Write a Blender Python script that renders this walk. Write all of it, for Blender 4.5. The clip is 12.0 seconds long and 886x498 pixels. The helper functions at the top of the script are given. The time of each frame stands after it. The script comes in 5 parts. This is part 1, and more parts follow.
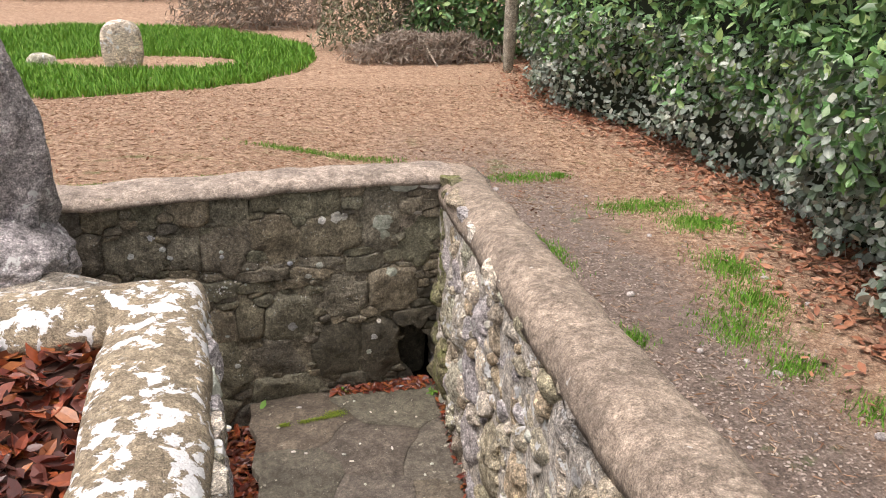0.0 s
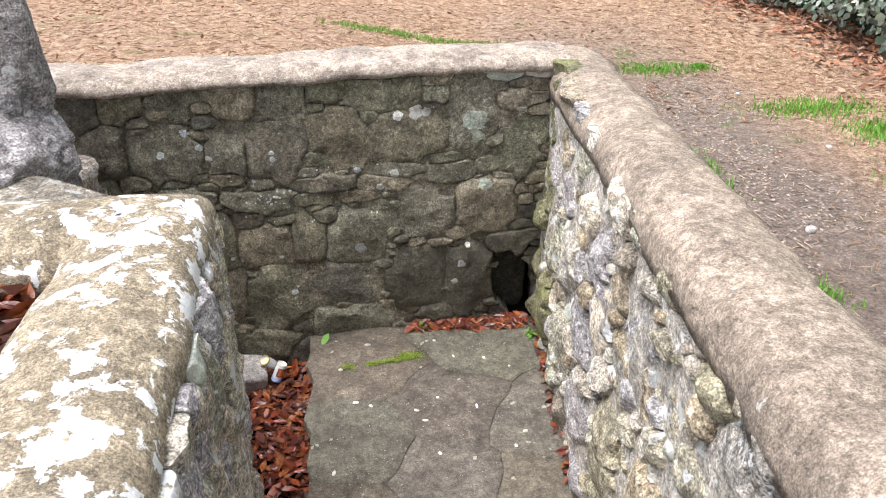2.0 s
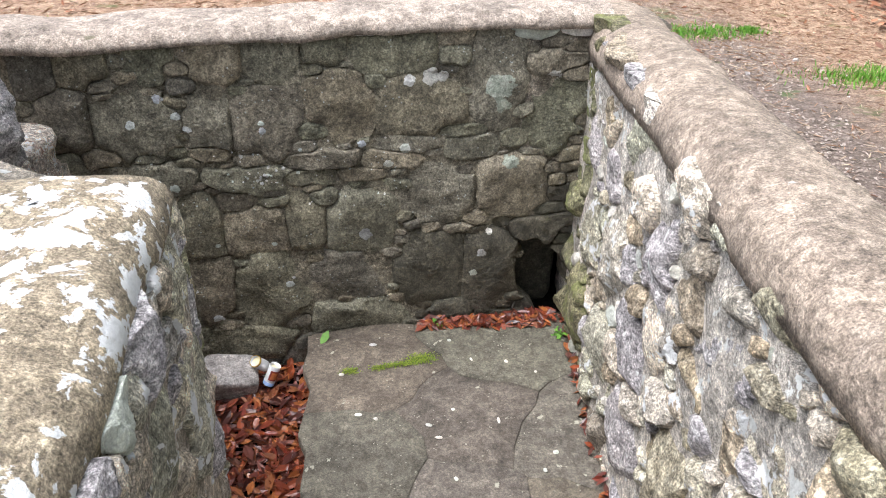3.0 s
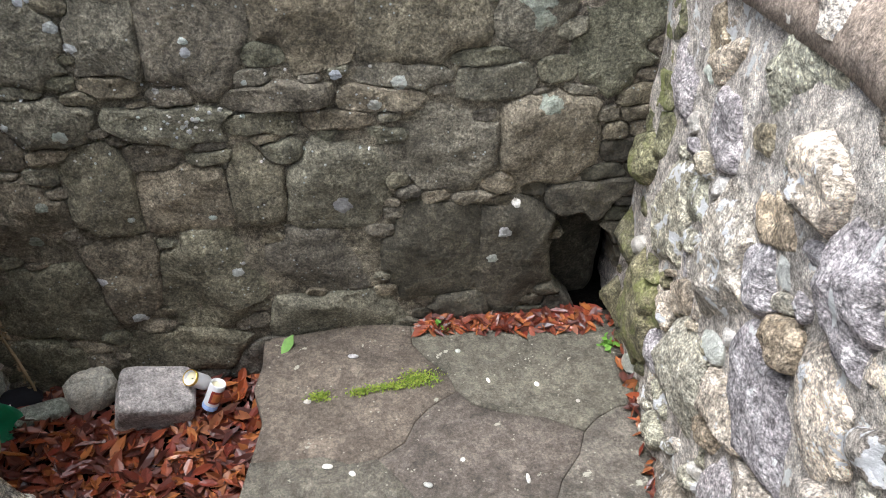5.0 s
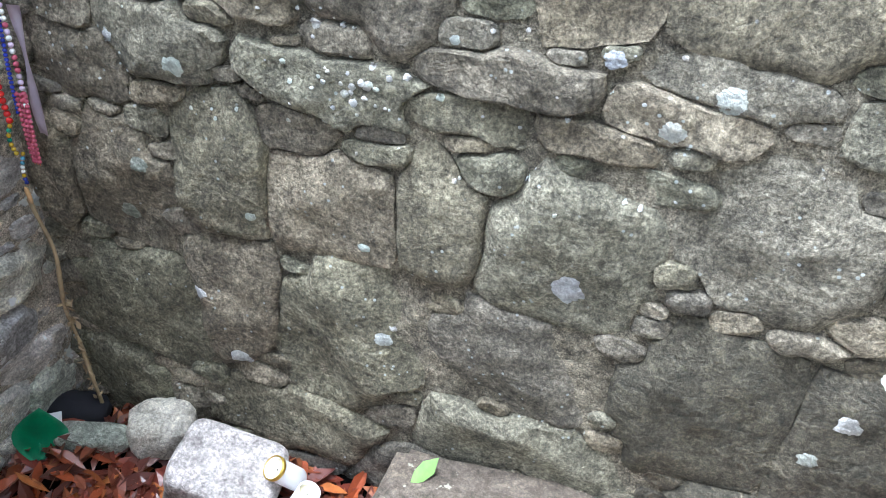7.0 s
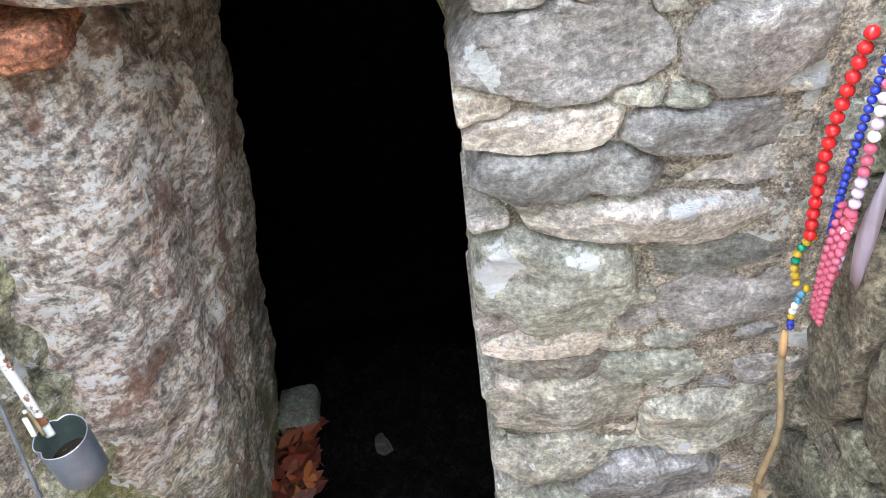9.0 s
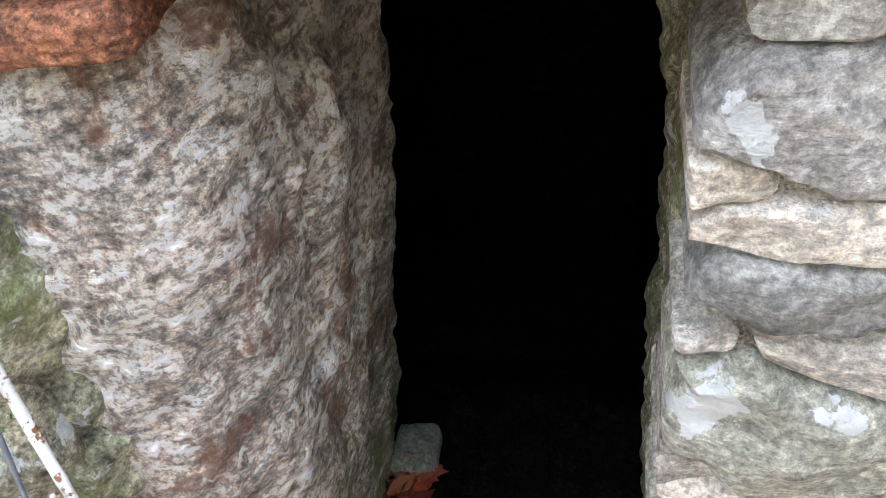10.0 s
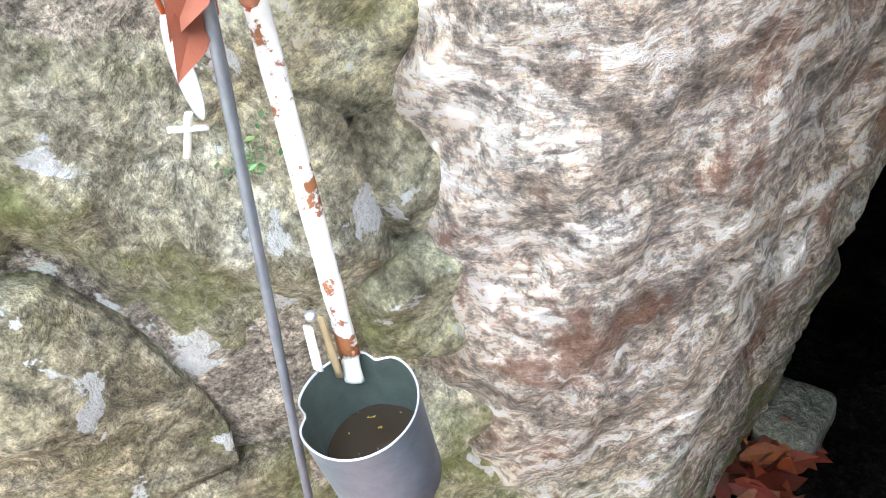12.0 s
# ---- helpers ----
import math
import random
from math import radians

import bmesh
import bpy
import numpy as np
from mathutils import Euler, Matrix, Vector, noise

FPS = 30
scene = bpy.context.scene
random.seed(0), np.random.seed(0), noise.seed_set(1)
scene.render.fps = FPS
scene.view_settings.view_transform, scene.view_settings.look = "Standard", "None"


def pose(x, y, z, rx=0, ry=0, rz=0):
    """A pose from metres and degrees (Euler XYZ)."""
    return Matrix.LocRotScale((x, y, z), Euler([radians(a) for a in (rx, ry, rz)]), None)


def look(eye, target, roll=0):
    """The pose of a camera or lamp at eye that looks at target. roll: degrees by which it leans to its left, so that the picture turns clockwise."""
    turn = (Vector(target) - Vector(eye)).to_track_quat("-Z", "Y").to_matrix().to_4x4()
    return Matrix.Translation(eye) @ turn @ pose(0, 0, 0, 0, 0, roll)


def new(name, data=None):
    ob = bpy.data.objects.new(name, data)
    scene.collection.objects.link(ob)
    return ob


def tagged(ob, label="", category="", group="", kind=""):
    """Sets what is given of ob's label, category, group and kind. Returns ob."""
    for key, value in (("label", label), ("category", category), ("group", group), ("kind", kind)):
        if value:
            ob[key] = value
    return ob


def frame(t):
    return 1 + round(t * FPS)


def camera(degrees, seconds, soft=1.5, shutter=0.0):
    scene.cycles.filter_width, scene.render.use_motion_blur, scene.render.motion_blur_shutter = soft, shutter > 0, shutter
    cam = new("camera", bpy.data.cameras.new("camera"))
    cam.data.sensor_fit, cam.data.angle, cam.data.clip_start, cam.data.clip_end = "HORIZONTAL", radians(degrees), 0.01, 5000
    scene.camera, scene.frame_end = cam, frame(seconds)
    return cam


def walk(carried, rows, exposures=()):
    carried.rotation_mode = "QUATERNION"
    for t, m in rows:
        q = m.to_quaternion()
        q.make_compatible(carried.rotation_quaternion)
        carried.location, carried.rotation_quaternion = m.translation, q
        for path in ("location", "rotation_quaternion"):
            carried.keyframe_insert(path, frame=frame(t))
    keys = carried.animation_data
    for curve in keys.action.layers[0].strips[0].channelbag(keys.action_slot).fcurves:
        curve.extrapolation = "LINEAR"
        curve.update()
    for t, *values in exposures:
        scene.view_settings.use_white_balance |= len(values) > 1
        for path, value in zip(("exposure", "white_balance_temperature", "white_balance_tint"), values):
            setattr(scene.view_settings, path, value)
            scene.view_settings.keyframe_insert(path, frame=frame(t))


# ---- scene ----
from mathutils.bvhtree import BVHTree

cam = camera(58.5, 12.0, soft=1.0)
PATH = [
    (0, (-0.448, -0.177, 2.683), (0.147, 1.578, 1.931), 2.4),
    (0.5, (-0.321, 0.048, 2.576), (0.148, 1.787, 1.708), 1.4),
    (1, (-0.275, 0.274, 2.464), (0.141, 1.993, 1.53), 1.4),
    (1.5, (-0.252, 0.503, 2.397), (0.132, 2.21, 1.428), 1.7),
    (2, (-0.157, 0.71, 2.34), (0.161, 2.42, 1.353), 1.0),
    (2.5, (-0.133, 0.945, 2.235), (0.163, 2.652, 1.236), 0.9),
    (3, (-0.099, 1.18, 2.139), (0.187, 2.86, 1.093), 1.1),
    (3.2, (-0.055, 1.262, 2.069), (0.213, 2.941, 1.017), 0.7),
    (4.8, (0.003, 1.972, 1.769), (0.292, 3.569, 0.601), 2.1),
    (5, (0.028, 2.039, 1.725), (0.297, 3.643, 0.561), 1.9),
    (5.5, (0.052, 2.228, 1.617), (0.292, 3.847, 0.466), 2.6),
    (6, (0.12, 2.433, 1.487), (0.245, 4.079, 0.358), 2.8),
    (6.5, (0.104, 2.639, 1.368), (0.058, 4.303, 0.261), 4.6),
    (7, (0.117, 2.907, 1.261), (-0.296, 4.515, 0.147), 5.5),
    (7.5, (0.005, 3.218, 1.18), (-0.81, 4.628, 0.019), 5.8),
    (7.7, (-0.058, 3.317, 1.164), (-1.039, 4.594, -0.022), 5.3),
    (9.3, (-0.524, 3.606, 1.092), (-2.026, 3.47, -0.221), -9.3),
    (9.5, (-0.564, 3.591, 1.072), (-2.076, 3.412, -0.225), -9.0),
    (10, (-0.676, 3.576, 1.025), (-2.145, 3.216, -0.286), -9.2),
    (10.5, (-0.740, 3.556, 0.934), (-2.158, 2.942, -0.335), -11.0),
    (11, (-0.803, 3.489, 0.850), (-2.015, 2.636, -0.492), -12.4),
    (11.5, (-0.819, 3.425, 0.807), (-1.874, 2.466, -0.595), -13.5),
    (12, (-0.829, 3.402, 0.784), (-1.803, 2.324, -0.591), -14.7),
]
EXPOSURES = [(0.0, 0.5, 6750, 17), (1.0, 0.9, 6500, 13), (2.5, 1.08, 6050, 12), (4.8, 1.1, 5950, 12), (6.0, 1.4, 5850, 11), (6.5, 1.75, 5700, 9), (7.0, 2.35, 5350, 9), (7.7, 3.55, 5200, 9), (9.3, 3.75, 5700, 10), (10.5, 3.9, 5700, 9), (12.0, 4.45, 5750, 8)]
walk(cam, [(t, look(eye, target, roll)) for t, eye, target, roll in PATH], EXPOSURES)

# ---- light: bright overcast sky ----
world = bpy.data.worlds.new("overcast_sky")
scene.world = world
world.use_nodes = True
wn = world.node_tree.nodes
wl = world.node_tree.links
sky = wn.new("ShaderNodeTexSky")
sky.sky_type, sky.sun_disc = "NISHITA", False
sky.sun_elevation, sky.sun_rotation = radians(70), radians(255)
sky.air_density, sky.dust_density, sky.ozone_density = 1.0, 4.0, 0.6
grey = wn.new("ShaderNodeHueSaturation")
grey.inputs["Saturation"].default_value = 0.25
wl.new(sky.outputs["Color"], grey.inputs["Color"])
wl.new(grey.outputs["Color"], wn["Background"].inputs["Color"])
wn["Background"].inputs["Strength"].default_value = 0.15
sun = new("sun", bpy.data.lights.new("sun", "SUN"))
sun.data.energy, sun.data.angle, sun.data.color = 2.0, radians(34), (1.0, 0.97, 0.92)
sun.matrix_world = look((-1.5, -0.4, 4.2), (0, 0, 0))


# ---- materials ----
class Mat:
    """A small node-graph builder on object coordinates in metres."""

    def __init__(self, name, rough=0.9):
        self.m = bpy.data.materials.new(name)
        self.m.use_nodes = True
        self.t = self.m.node_tree
        self.b = self.t.nodes["Principled BSDF"]
        self.b.inputs["Roughness"].default_value = rough
        self.geo = self.t.nodes.new("ShaderNodeNewGeometry")
        self.info = self.t.nodes.new("ShaderNodeObjectInfo")
        self.pos = self.geo.outputs["Position"]

    def link(self, a, b):
        self.t.links.new(a, b)

    def noise(self, scale, detail=4.0, rough=0.6, stretch=(1, 1, 1), distort=0.0):
        mp = self.t.nodes.new("ShaderNodeMapping")
        mp.inputs["Scale"].default_value = stretch
        self.link(self.pos, mp.inputs["Vector"])
        n = self.t.nodes.new("ShaderNodeTexNoise")
        n.inputs["Scale"].default_value, n.inputs["Detail"].default_value = scale, detail
        n.inputs["Roughness"].default_value, n.inputs["Distortion"].default_value = rough, distort
        self.link(mp.outputs["Vector"], n.inputs["Vector"])
        return n.outputs["Fac"]

    def ridged(self, scale, detail=6.0, stretch=(1, 1, 1), turn=(0, 0, 0)):
        """Zero along thin wandering crack lines, rising to one between them."""
        mp = self.t.nodes.new("ShaderNodeMapping")
        mp.inputs["Scale"].default_value, mp.inputs["Rotation"].default_value = stretch, turn
        self.link(self.pos, mp.inputs["Vector"])
        n = self.t.nodes.new("ShaderNodeTexNoise")
        n.inputs["Scale"].default_value, n.inputs["Detail"].default_value, n.inputs["Roughness"].default_value, n.inputs["Distortion"].default_value = scale, detail, 0.6, 0.5
        self.link(mp.outputs["Vector"], n.inputs["Vector"])
        return self.maths("MINIMUM", self.maths("MULTIPLY", self.maths("ABSOLUTE", self.maths("SUBTRACT", n.outputs["Fac"], 0.5), 0.0), 7.0), 1.0)

    def voronoi(self, scale, feature="F1"):
        n = self.t.nodes.new("ShaderNodeTexVoronoi")
        n.inputs["Scale"].default_value, n.feature = scale, feature
        self.link(self.pos, n.inputs["Vector"])
        return n.outputs["Distance"]

    def ramp(self, fac, stops):
        r = self.t.nodes.new("ShaderNodeValToRGB")
        e = r.color_ramp.elements
        while len(e) < len(stops):
            e.new(0.5)
        for el, (p, c) in zip(e, stops):
            el.position = p
            el.color = (c, c, c, 1) if isinstance(c, (int, float)) else (*c, 1)
        self.link(fac, r.inputs["Fac"])
        return r.outputs["Color"]

    def mix(self, fac, a, b, mode="MIX"):
        n = self.t.nodes.new("ShaderNodeMix")
        n.data_type, n.blend_type = "RGBA", mode
        for sock, v in ((n.inputs[0], fac), (n.inputs[6], a), (n.inputs[7], b)):
            if isinstance(v, (int, float)):
                sock.default_value = v
            elif isinstance(v, tuple):
                sock.default_value = (*v, 1)
            else:
                self.link(v, sock)
        return n.outputs[2]

    def maths(self, op, a, b):
        n = self.t.nodes.new("ShaderNodeMath")
        n.operation = op
        for sock, v in zip(n.inputs, (a, b)):
            if isinstance(v, (int, float)):
                sock.default_value = v
            else:
                self.link(v, sock)
        return n.outputs[0]

    def split(self, vec):
        n = self.t.nodes.new("ShaderNodeSeparateXYZ")
        self.link(vec, n.inputs[0])
        return n.outputs

    def done(self, colour, height=None, strength=0.5, dist=0.01, rough=None):
        self.link(colour, self.b.inputs["Base Color"])
        if height is not None:
            bp = self.t.nodes.new("ShaderNodeBump")
            bp.inputs["Strength"].default_value, bp.inputs["Distance"].default_value = strength, dist
            self.link(height, bp.inputs["Height"])
            self.link(bp.outputs["Normal"], self.b.inputs["Normal"])
        if rough is not None:
            self.link(rough, self.b.inputs["Roughness"])
        return self.m


def stone_mat(name, dark, mid, light, lichen=0.62, lichen_col=(0.62, 0.63, 0.58), moss=0.0, rust=0.0, grain=150, lichen_scale=14, stretch=(1, 1, 1), turn=(0, 0, 0), low_moss=0.0, relief=1.0, contrast=1.0, rough=0.88, flecks=0.0, gain=1.3, crack=0.75, blotch=0.6, crumb=1.0, tones=1.0):
    """Weathered stone: grain, crumbs and pores, cracks, broad discoloured zones, crusts of lichen, rust and moss."""
    k = Mat(name, rough)
    big, med, fine = k.noise(6, 6, 0.65, (1, 1, 1), 0.6), k.noise(24, 10, 0.74, stretch, 0.4), k.noise(grain, 4, 0.8)
    crumbs = k.noise(62, 5, 0.78)
    crag, chip = k.ridged(9, 8, stretch, turn), k.ridged(38, 6, stretch, turn)
    c = k.ramp(med, [(0.34, dark), (0.5, mid), (0.63, light)])
    tone = k.ramp(k.info.outputs["Random"], [(0.0, (0.62 * gain, 0.62 * gain, 0.65 * gain)), (0.25, (0.94 * gain, 0.86 * gain, 0.76 * gain)), (0.5, (0.80 * gain, 0.84 * gain, 0.74 * gain)), (0.75, (0.98 * gain, 0.95 * gain, 0.93 * gain)), (1.0, (1.22 * gain, 1.12 * gain, 1.0 * gain))])
    c = k.mix(tones, k.mix(1.0, c, (gain, gain, gain), "MULTIPLY"), k.mix(1.0, c, tone, "MULTIPLY"))
    c = k.mix(contrast, c, k.ramp(fine, [(0.36, 0.4), (0.5, 1.0), (0.62, 1.7)]), "MULTIPLY")
    c = k.mix(contrast * crumb, c, k.ramp(crumbs, [(0.36, 0.45), (0.46, 0.9), (0.56, 1.08), (0.66, 1.5)]), "MULTIPLY")
    c = k.mix(blotch, c, k.ramp(big, [(0.32, 0.45), (0.5, 0.95), (0.68, 1.5)]), "MULTIPLY")
    c = k.mix(crack * contrast, c, k.ramp(crag, [(0.0, 0.2), (0.06, 0.75), (0.4, 1.0), (1.0, 1.15)]), "MULTIPLY")
    c = k.mix(0.6 * contrast, c, k.ramp(chip, [(0.0, 0.35), (0.14, 0.85), (0.6, 1.05), (1.0, 1.25)]), "MULTIPLY")
    if rust:
        c = k.mix(k.ramp(k.noise(9, 7, 0.7, (1, 1, 0.6), 1.0), [(rust, 0.0), (rust + 0.06, 0.75)]), c, k.mix(crumbs, (0.14, 0.045, 0.02), (0.50, 0.24, 0.13)))
    if moss:
        c = k.mix(k.ramp(k.noise(7, 8, 0.7), [(moss, 0.0), (moss + 0.12, 0.75)]), c, k.mix(fine, (0.06, 0.08, 0.012), (0.42, 0.45, 0.14)))
    if low_moss:
        low = k.ramp(k.split(k.pos)[2], [(0.0, 1.0), (low_moss, 0.0)])
        c = k.mix(k.maths("MULTIPLY", low, k.ramp(k.noise(12, 5, 0.6), [(0.4, 0.0), (0.6, 0.85)])), c, k.mix(fine, (0.05, 0.09, 0.012), (0.26, 0.33, 0.07)))
    patch = k.ramp(k.noise(lichen_scale, 8, 0.62, (1, 1, 1), 0.3), [(lichen, 0.0), (lichen + 0.015, 1.0)])
    if flecks:
        dots = k.ramp(k.voronoi(46), [(flecks, 1.0), (flecks + 0.04, 0.0)])
        some = k.ramp(k.noise(7, 3, 0.6), [(0.52, 0.0), (0.56, 1.0)])
        patch = k.maths("MAXIMUM", patch, k.maths("MULTIPLY", k.maths("MULTIPLY", dots, some), 0.8))
    c = k.mix(patch, c, k.mix(crumbs, tuple(v * 0.6 for v in lichen_col), tuple(min(1, v * 1.25) for v in lichen_col)))
    h = k.maths("ADD", k.maths("MULTIPLY", crag, 0.005 * relief), k.maths("MULTIPLY", chip, 0.003 * relief))
    h = k.maths("ADD", h, k.maths("MULTIPLY", crumbs, 0.005 * relief))
    h = k.maths("ADD", h, k.maths("ADD", k.maths("MULTIPLY", med, 0.012 * relief), k.maths("MULTIPLY", fine, 0.003 * relief)))
    return k.done(c, h, 1.0, 1.0)


M_BACK = stone_mat("dark_fieldstone", (0.125, 0.115, 0.088), (0.20, 0.184, 0.142), (0.275, 0.255, 0.20), lichen=0.78, lichen_col=(0.56, 0.60, 0.58), lichen_scale=17, flecks=0.12, moss=0.68, crack=0.7, contrast=0.85, relief=0.8, gain=1.3)
# damp fieldstone, with the corner's shade put into its colour too
M_BACK_DAMP_SHADE = stone_mat("damp_fieldstone_in_corner_shade", (0.05, 0.046, 0.033), (0.088, 0.08, 0.058), (0.135, 0.122, 0.09), lichen=0.9, moss=0.62, crack=0.7, contrast=0.8, relief=0.8, rough=0.7)
M_RIGHT = stone_mat("lichened_schist", (0.21, 0.185, 0.15), (0.45, 0.41, 0.345), (0.66, 0.62, 0.545), gain=1.45, lichen=0.585, lichen_col=(0.86, 0.86, 0.82), stretch=(1, 1, 1.6), blotch=0.8)
M_RIGHT_TAN = stone_mat("yellowish_weathered_stone", (0.17, 0.14, 0.095), (0.36, 0.31, 0.235), (0.53, 0.475, 0.38), gain=1.4, lichen=0.66, lichen_col=(0.80, 0.80, 0.74), moss=0.66, blotch=0.8)
# olive algae-stained stone, its colour also darkened for the corner's shade
M_RIGHT_OLIVE_SHADE = stone_mat("olive_algae_stone_in_corner_shade", (0.09, 0.083, 0.045), (0.19, 0.178, 0.105), (0.31, 0.29, 0.19), gain=1.2, lichen=0.72, moss=0.50, blotch=0.8, tones=0.6)
M_WHITE = stone_mat("white_quartz", (0.62, 0.62, 0.59), (0.76, 0.76, 0.73), (0.86, 0.86, 0.84), lichen=0.9, contrast=0.3, gain=1.0)
M_LEFT = stone_mat("pale_rubble_stone", (0.33, 0.31, 0.28), (0.52, 0.49, 0.455), (0.72, 0.70, 0.67), lichen=0.63, lichen_col=(0.86, 0.86, 0.84), rust=0.74, gain=1.35, stretch=(1, 1, 2.2), crack=0.4, contrast=0.6, relief=0.8)
M_LEFT_SLATE = stone_mat("grey_slate_slab", (0.20, 0.19, 0.185), (0.33, 0.315, 0.305), (0.46, 0.45, 0.435), lichen=0.68, lichen_col=(0.8, 0.8, 0.78), contrast=0.6, relief=0.5, gain=1.1, stretch=(1, 1, 3))
M_MOSSY = stone_mat("mossy_stone", (0.15, 0.135, 0.095), (0.40, 0.37, 0.27), (0.68, 0.655, 0.55), lichen=0.595, lichen_col=(0.90, 0.90, 0.84), lichen_scale=20, moss=0.48, rust=0.69, relief=1.6, gain=1.35, blotch=0.8, contrast=0.85)
M_BOULDER = stone_mat("glittering_mica_schist", (0.19, 0.14, 0.10), (0.49, 0.425, 0.365), (0.85, 0.815, 0.765), lichen=0.9, rust=0.54, gain=1.75, crumb=0.9, tones=0.0, grain=120, stretch=(1, 1, 2.4), turn=(0.0, 0.7, 0.3), low_moss=0.5, relief=2.0, rough=0.5, crack=0.55, blotch=1.0, contrast=1.0)
M_SLATE = stone_mat("purple_grey_schist", (0.21, 0.19, 0.195), (0.40, 0.37, 0.37), (0.58, 0.555, 0.55), lichen=0.63, lichen_col=(0.78, 0.78, 0.75), stretch=(1, 1, 2), tones=0.3)
M_RED = stone_mat("red_sandstone", (0.24, 0.09, 0.055), (0.38, 0.15, 0.09), (0.50, 0.24, 0.15), lichen=0.75)
M_MORTAR = stone_mat("weathered_mortar", (0.115, 0.103, 0.083), (0.225, 0.205, 0.168), (0.36, 0.33, 0.275), lichen=0.76, grain=300)
M_MORTAR_PALE = stone_mat("pale_mortar", (0.25, 0.23, 0.20), (0.45, 0.42, 0.37), (0.64, 0.61, 0.55), lichen=0.60, lichen_col=(0.78, 0.78, 0.74), grain=300)
M_COPING = stone_mat("pinkish_cement_coping", (0.21, 0.178, 0.148), (0.36, 0.308, 0.262), (0.48, 0.42, 0.365), lichen=0.70, lichen_col=(0.58, 0.55, 0.50), grain=190, contrast=0.75, relief=0.6, gain=1.05, crack=0.25, blotch=0.7)
M_COPING_L = stone_mat("lichen_blotched_coping", (0.15, 0.132, 0.098), (0.245, 0.215, 0.163), (0.35, 0.315, 0.245), lichen=0.53, lichen_col=(0.84, 0.84, 0.80), lichen_scale=13, grain=190, contrast=0.85, relief=0.6, gain=1.1, crack=0.2)
M_SLAB = stone_mat("grey_flagstone", (0.12, 0.103, 0.083), (0.185, 0.162, 0.135), (0.25, 0.222, 0.188), lichen=0.655, lichen_col=(0.40, 0.38, 0.30), lichen_scale=16, moss=0.70, contrast=0.55, relief=0.45, gain=0.86, crack=0.7, blotch=0.7, flecks=0.12)
# dark greenish stone with the shade of hollows put into its colour
M_SHADED_STONE = stone_mat("shade_dark_green_stone", (0.02, 0.02, 0.014), (0.045, 0.045, 0.034), (0.075, 0.072, 0.055), lichen=0.95, rough=0.6)
# chamber shade is put into the colour: near-black and hardly reflecting
M_SHADE_BLACK = stone_mat("shade_black_stone", (0.002, 0.002, 0.002), (0.004, 0.004, 0.004), (0.008, 0.008, 0.007), lichen=0.95)
M_SHADE_BLACK.node_tree.nodes["Principled BSDF"].inputs["Specular IOR Level"].default_value = 0.03


M_CREAM = stone_mat("cream_limestone", (0.42, 0.38, 0.30), (0.60, 0.56, 0.46), (0.74, 0.70, 0.60), lichen=0.8, contrast=0.5, tones=0.0, relief=0.6, gain=0.95)
M_PINKROCK = stone_mat("pink_grey_granite", (0.30, 0.27, 0.25), (0.50, 0.455, 0.43), (0.66, 0.61, 0.58), lichen=0.8, contrast=0.6, tones=0.15, crack=0.4, relief=0.5, gain=0.95)
M_GREENSLATE = stone_mat("green_grey_slate", (0.16, 0.18, 0.15), (0.26, 0.285, 0.24), (0.36, 0.385, 0.33), lichen=0.8, contrast=0.5)
M_LICHEN = stone_mat("pale_grey_lichen", (0.62, 0.66, 0.67), (0.74, 0.77, 0.78), (0.82, 0.84, 0.85), lichen=0.95, contrast=0.35, crack=0.2, gain=1.0)
M_LICHEN_GREEN = stone_mat("grey_green_lichen", (0.26, 0.31, 0.25), (0.40, 0.45, 0.38), (0.54, 0.58, 0.51), lichen=0.95, contrast=0.5, crack=0.2, gain=1.0)


def ground_mat():
    k = Mat("needle_strewn_ground", 0.95)
    x, y, z = k.split(k.pos)
    fine, med, big = k.noise(75, 7, 0.85), k.noise(16, 9, 0.85), k.noise(1.3, 4, 0.6)
    straw = k.mix(0.8, k.ramp(med, [(0.40, (0.19, 0.10, 0.058)), (0.5, (0.37, 0.235, 0.15)), (0.60, (0.58, 0.42, 0.29))]), k.ramp(fine, [(0.36, 0.25), (0.5, 0.95), (0.64, 1.9)]), "MULTIPLY")
    path = k.mix(0.8, k.ramp(med, [(0.36, (0.12, 0.09, 0.07)), (0.5, (0.21, 0.16, 0.13)), (0.66, (0.33, 0.265, 0.22))]), k.ramp(fine, [(0.36, 0.3), (0.5, 0.95), (0.64, 1.9)]), "MULTIPLY")
    # the trodden path runs beside the low wall
    side = k.maths("SUBTRACT", x, k.maths("MULTIPLY", y, 0.14))
    near = k.ramp(k.maths("MULTIPLY", k.maths("ADD", k.maths("MULTIPLY", y, 1.0), k.maths("MULTIPLY", big, 1.5)), 0.1), [(0.58, 1.0), (0.85, 0.0)])
    lane = k.ramp(k.maths("MULTIPLY", k.maths("ADD", side, k.maths("MULTIPLY", big, 0.5)), 0.3), [(0.12, 0.0), (0.2, 1.0), (0.52, 1.0), (0.66, 0.0)])
    c = k.mix(k.maths("MULTIPLY", near, lane), straw, path)
    g = k.mix(fine, (0.03, 0.075, 0.008), (0.11, 0.22, 0.03))
    patch = k.ramp(k.noise(2.1, 5, 0.65), [(0.60, 0.0), (0.68, 0.7)])
    c = k.mix(k.maths("MULTIPLY", patch, k.ramp(k.maths("MULTIPLY", y, 0.1), [(0.5, 1.0), (0.75, 0.1)])), c, g)
    return k.done(c, k.maths("ADD", k.maths("MULTIPLY", fine, 0.010), k.maths("MULTIPLY", med, 0.012)), 1.0, 1.0)


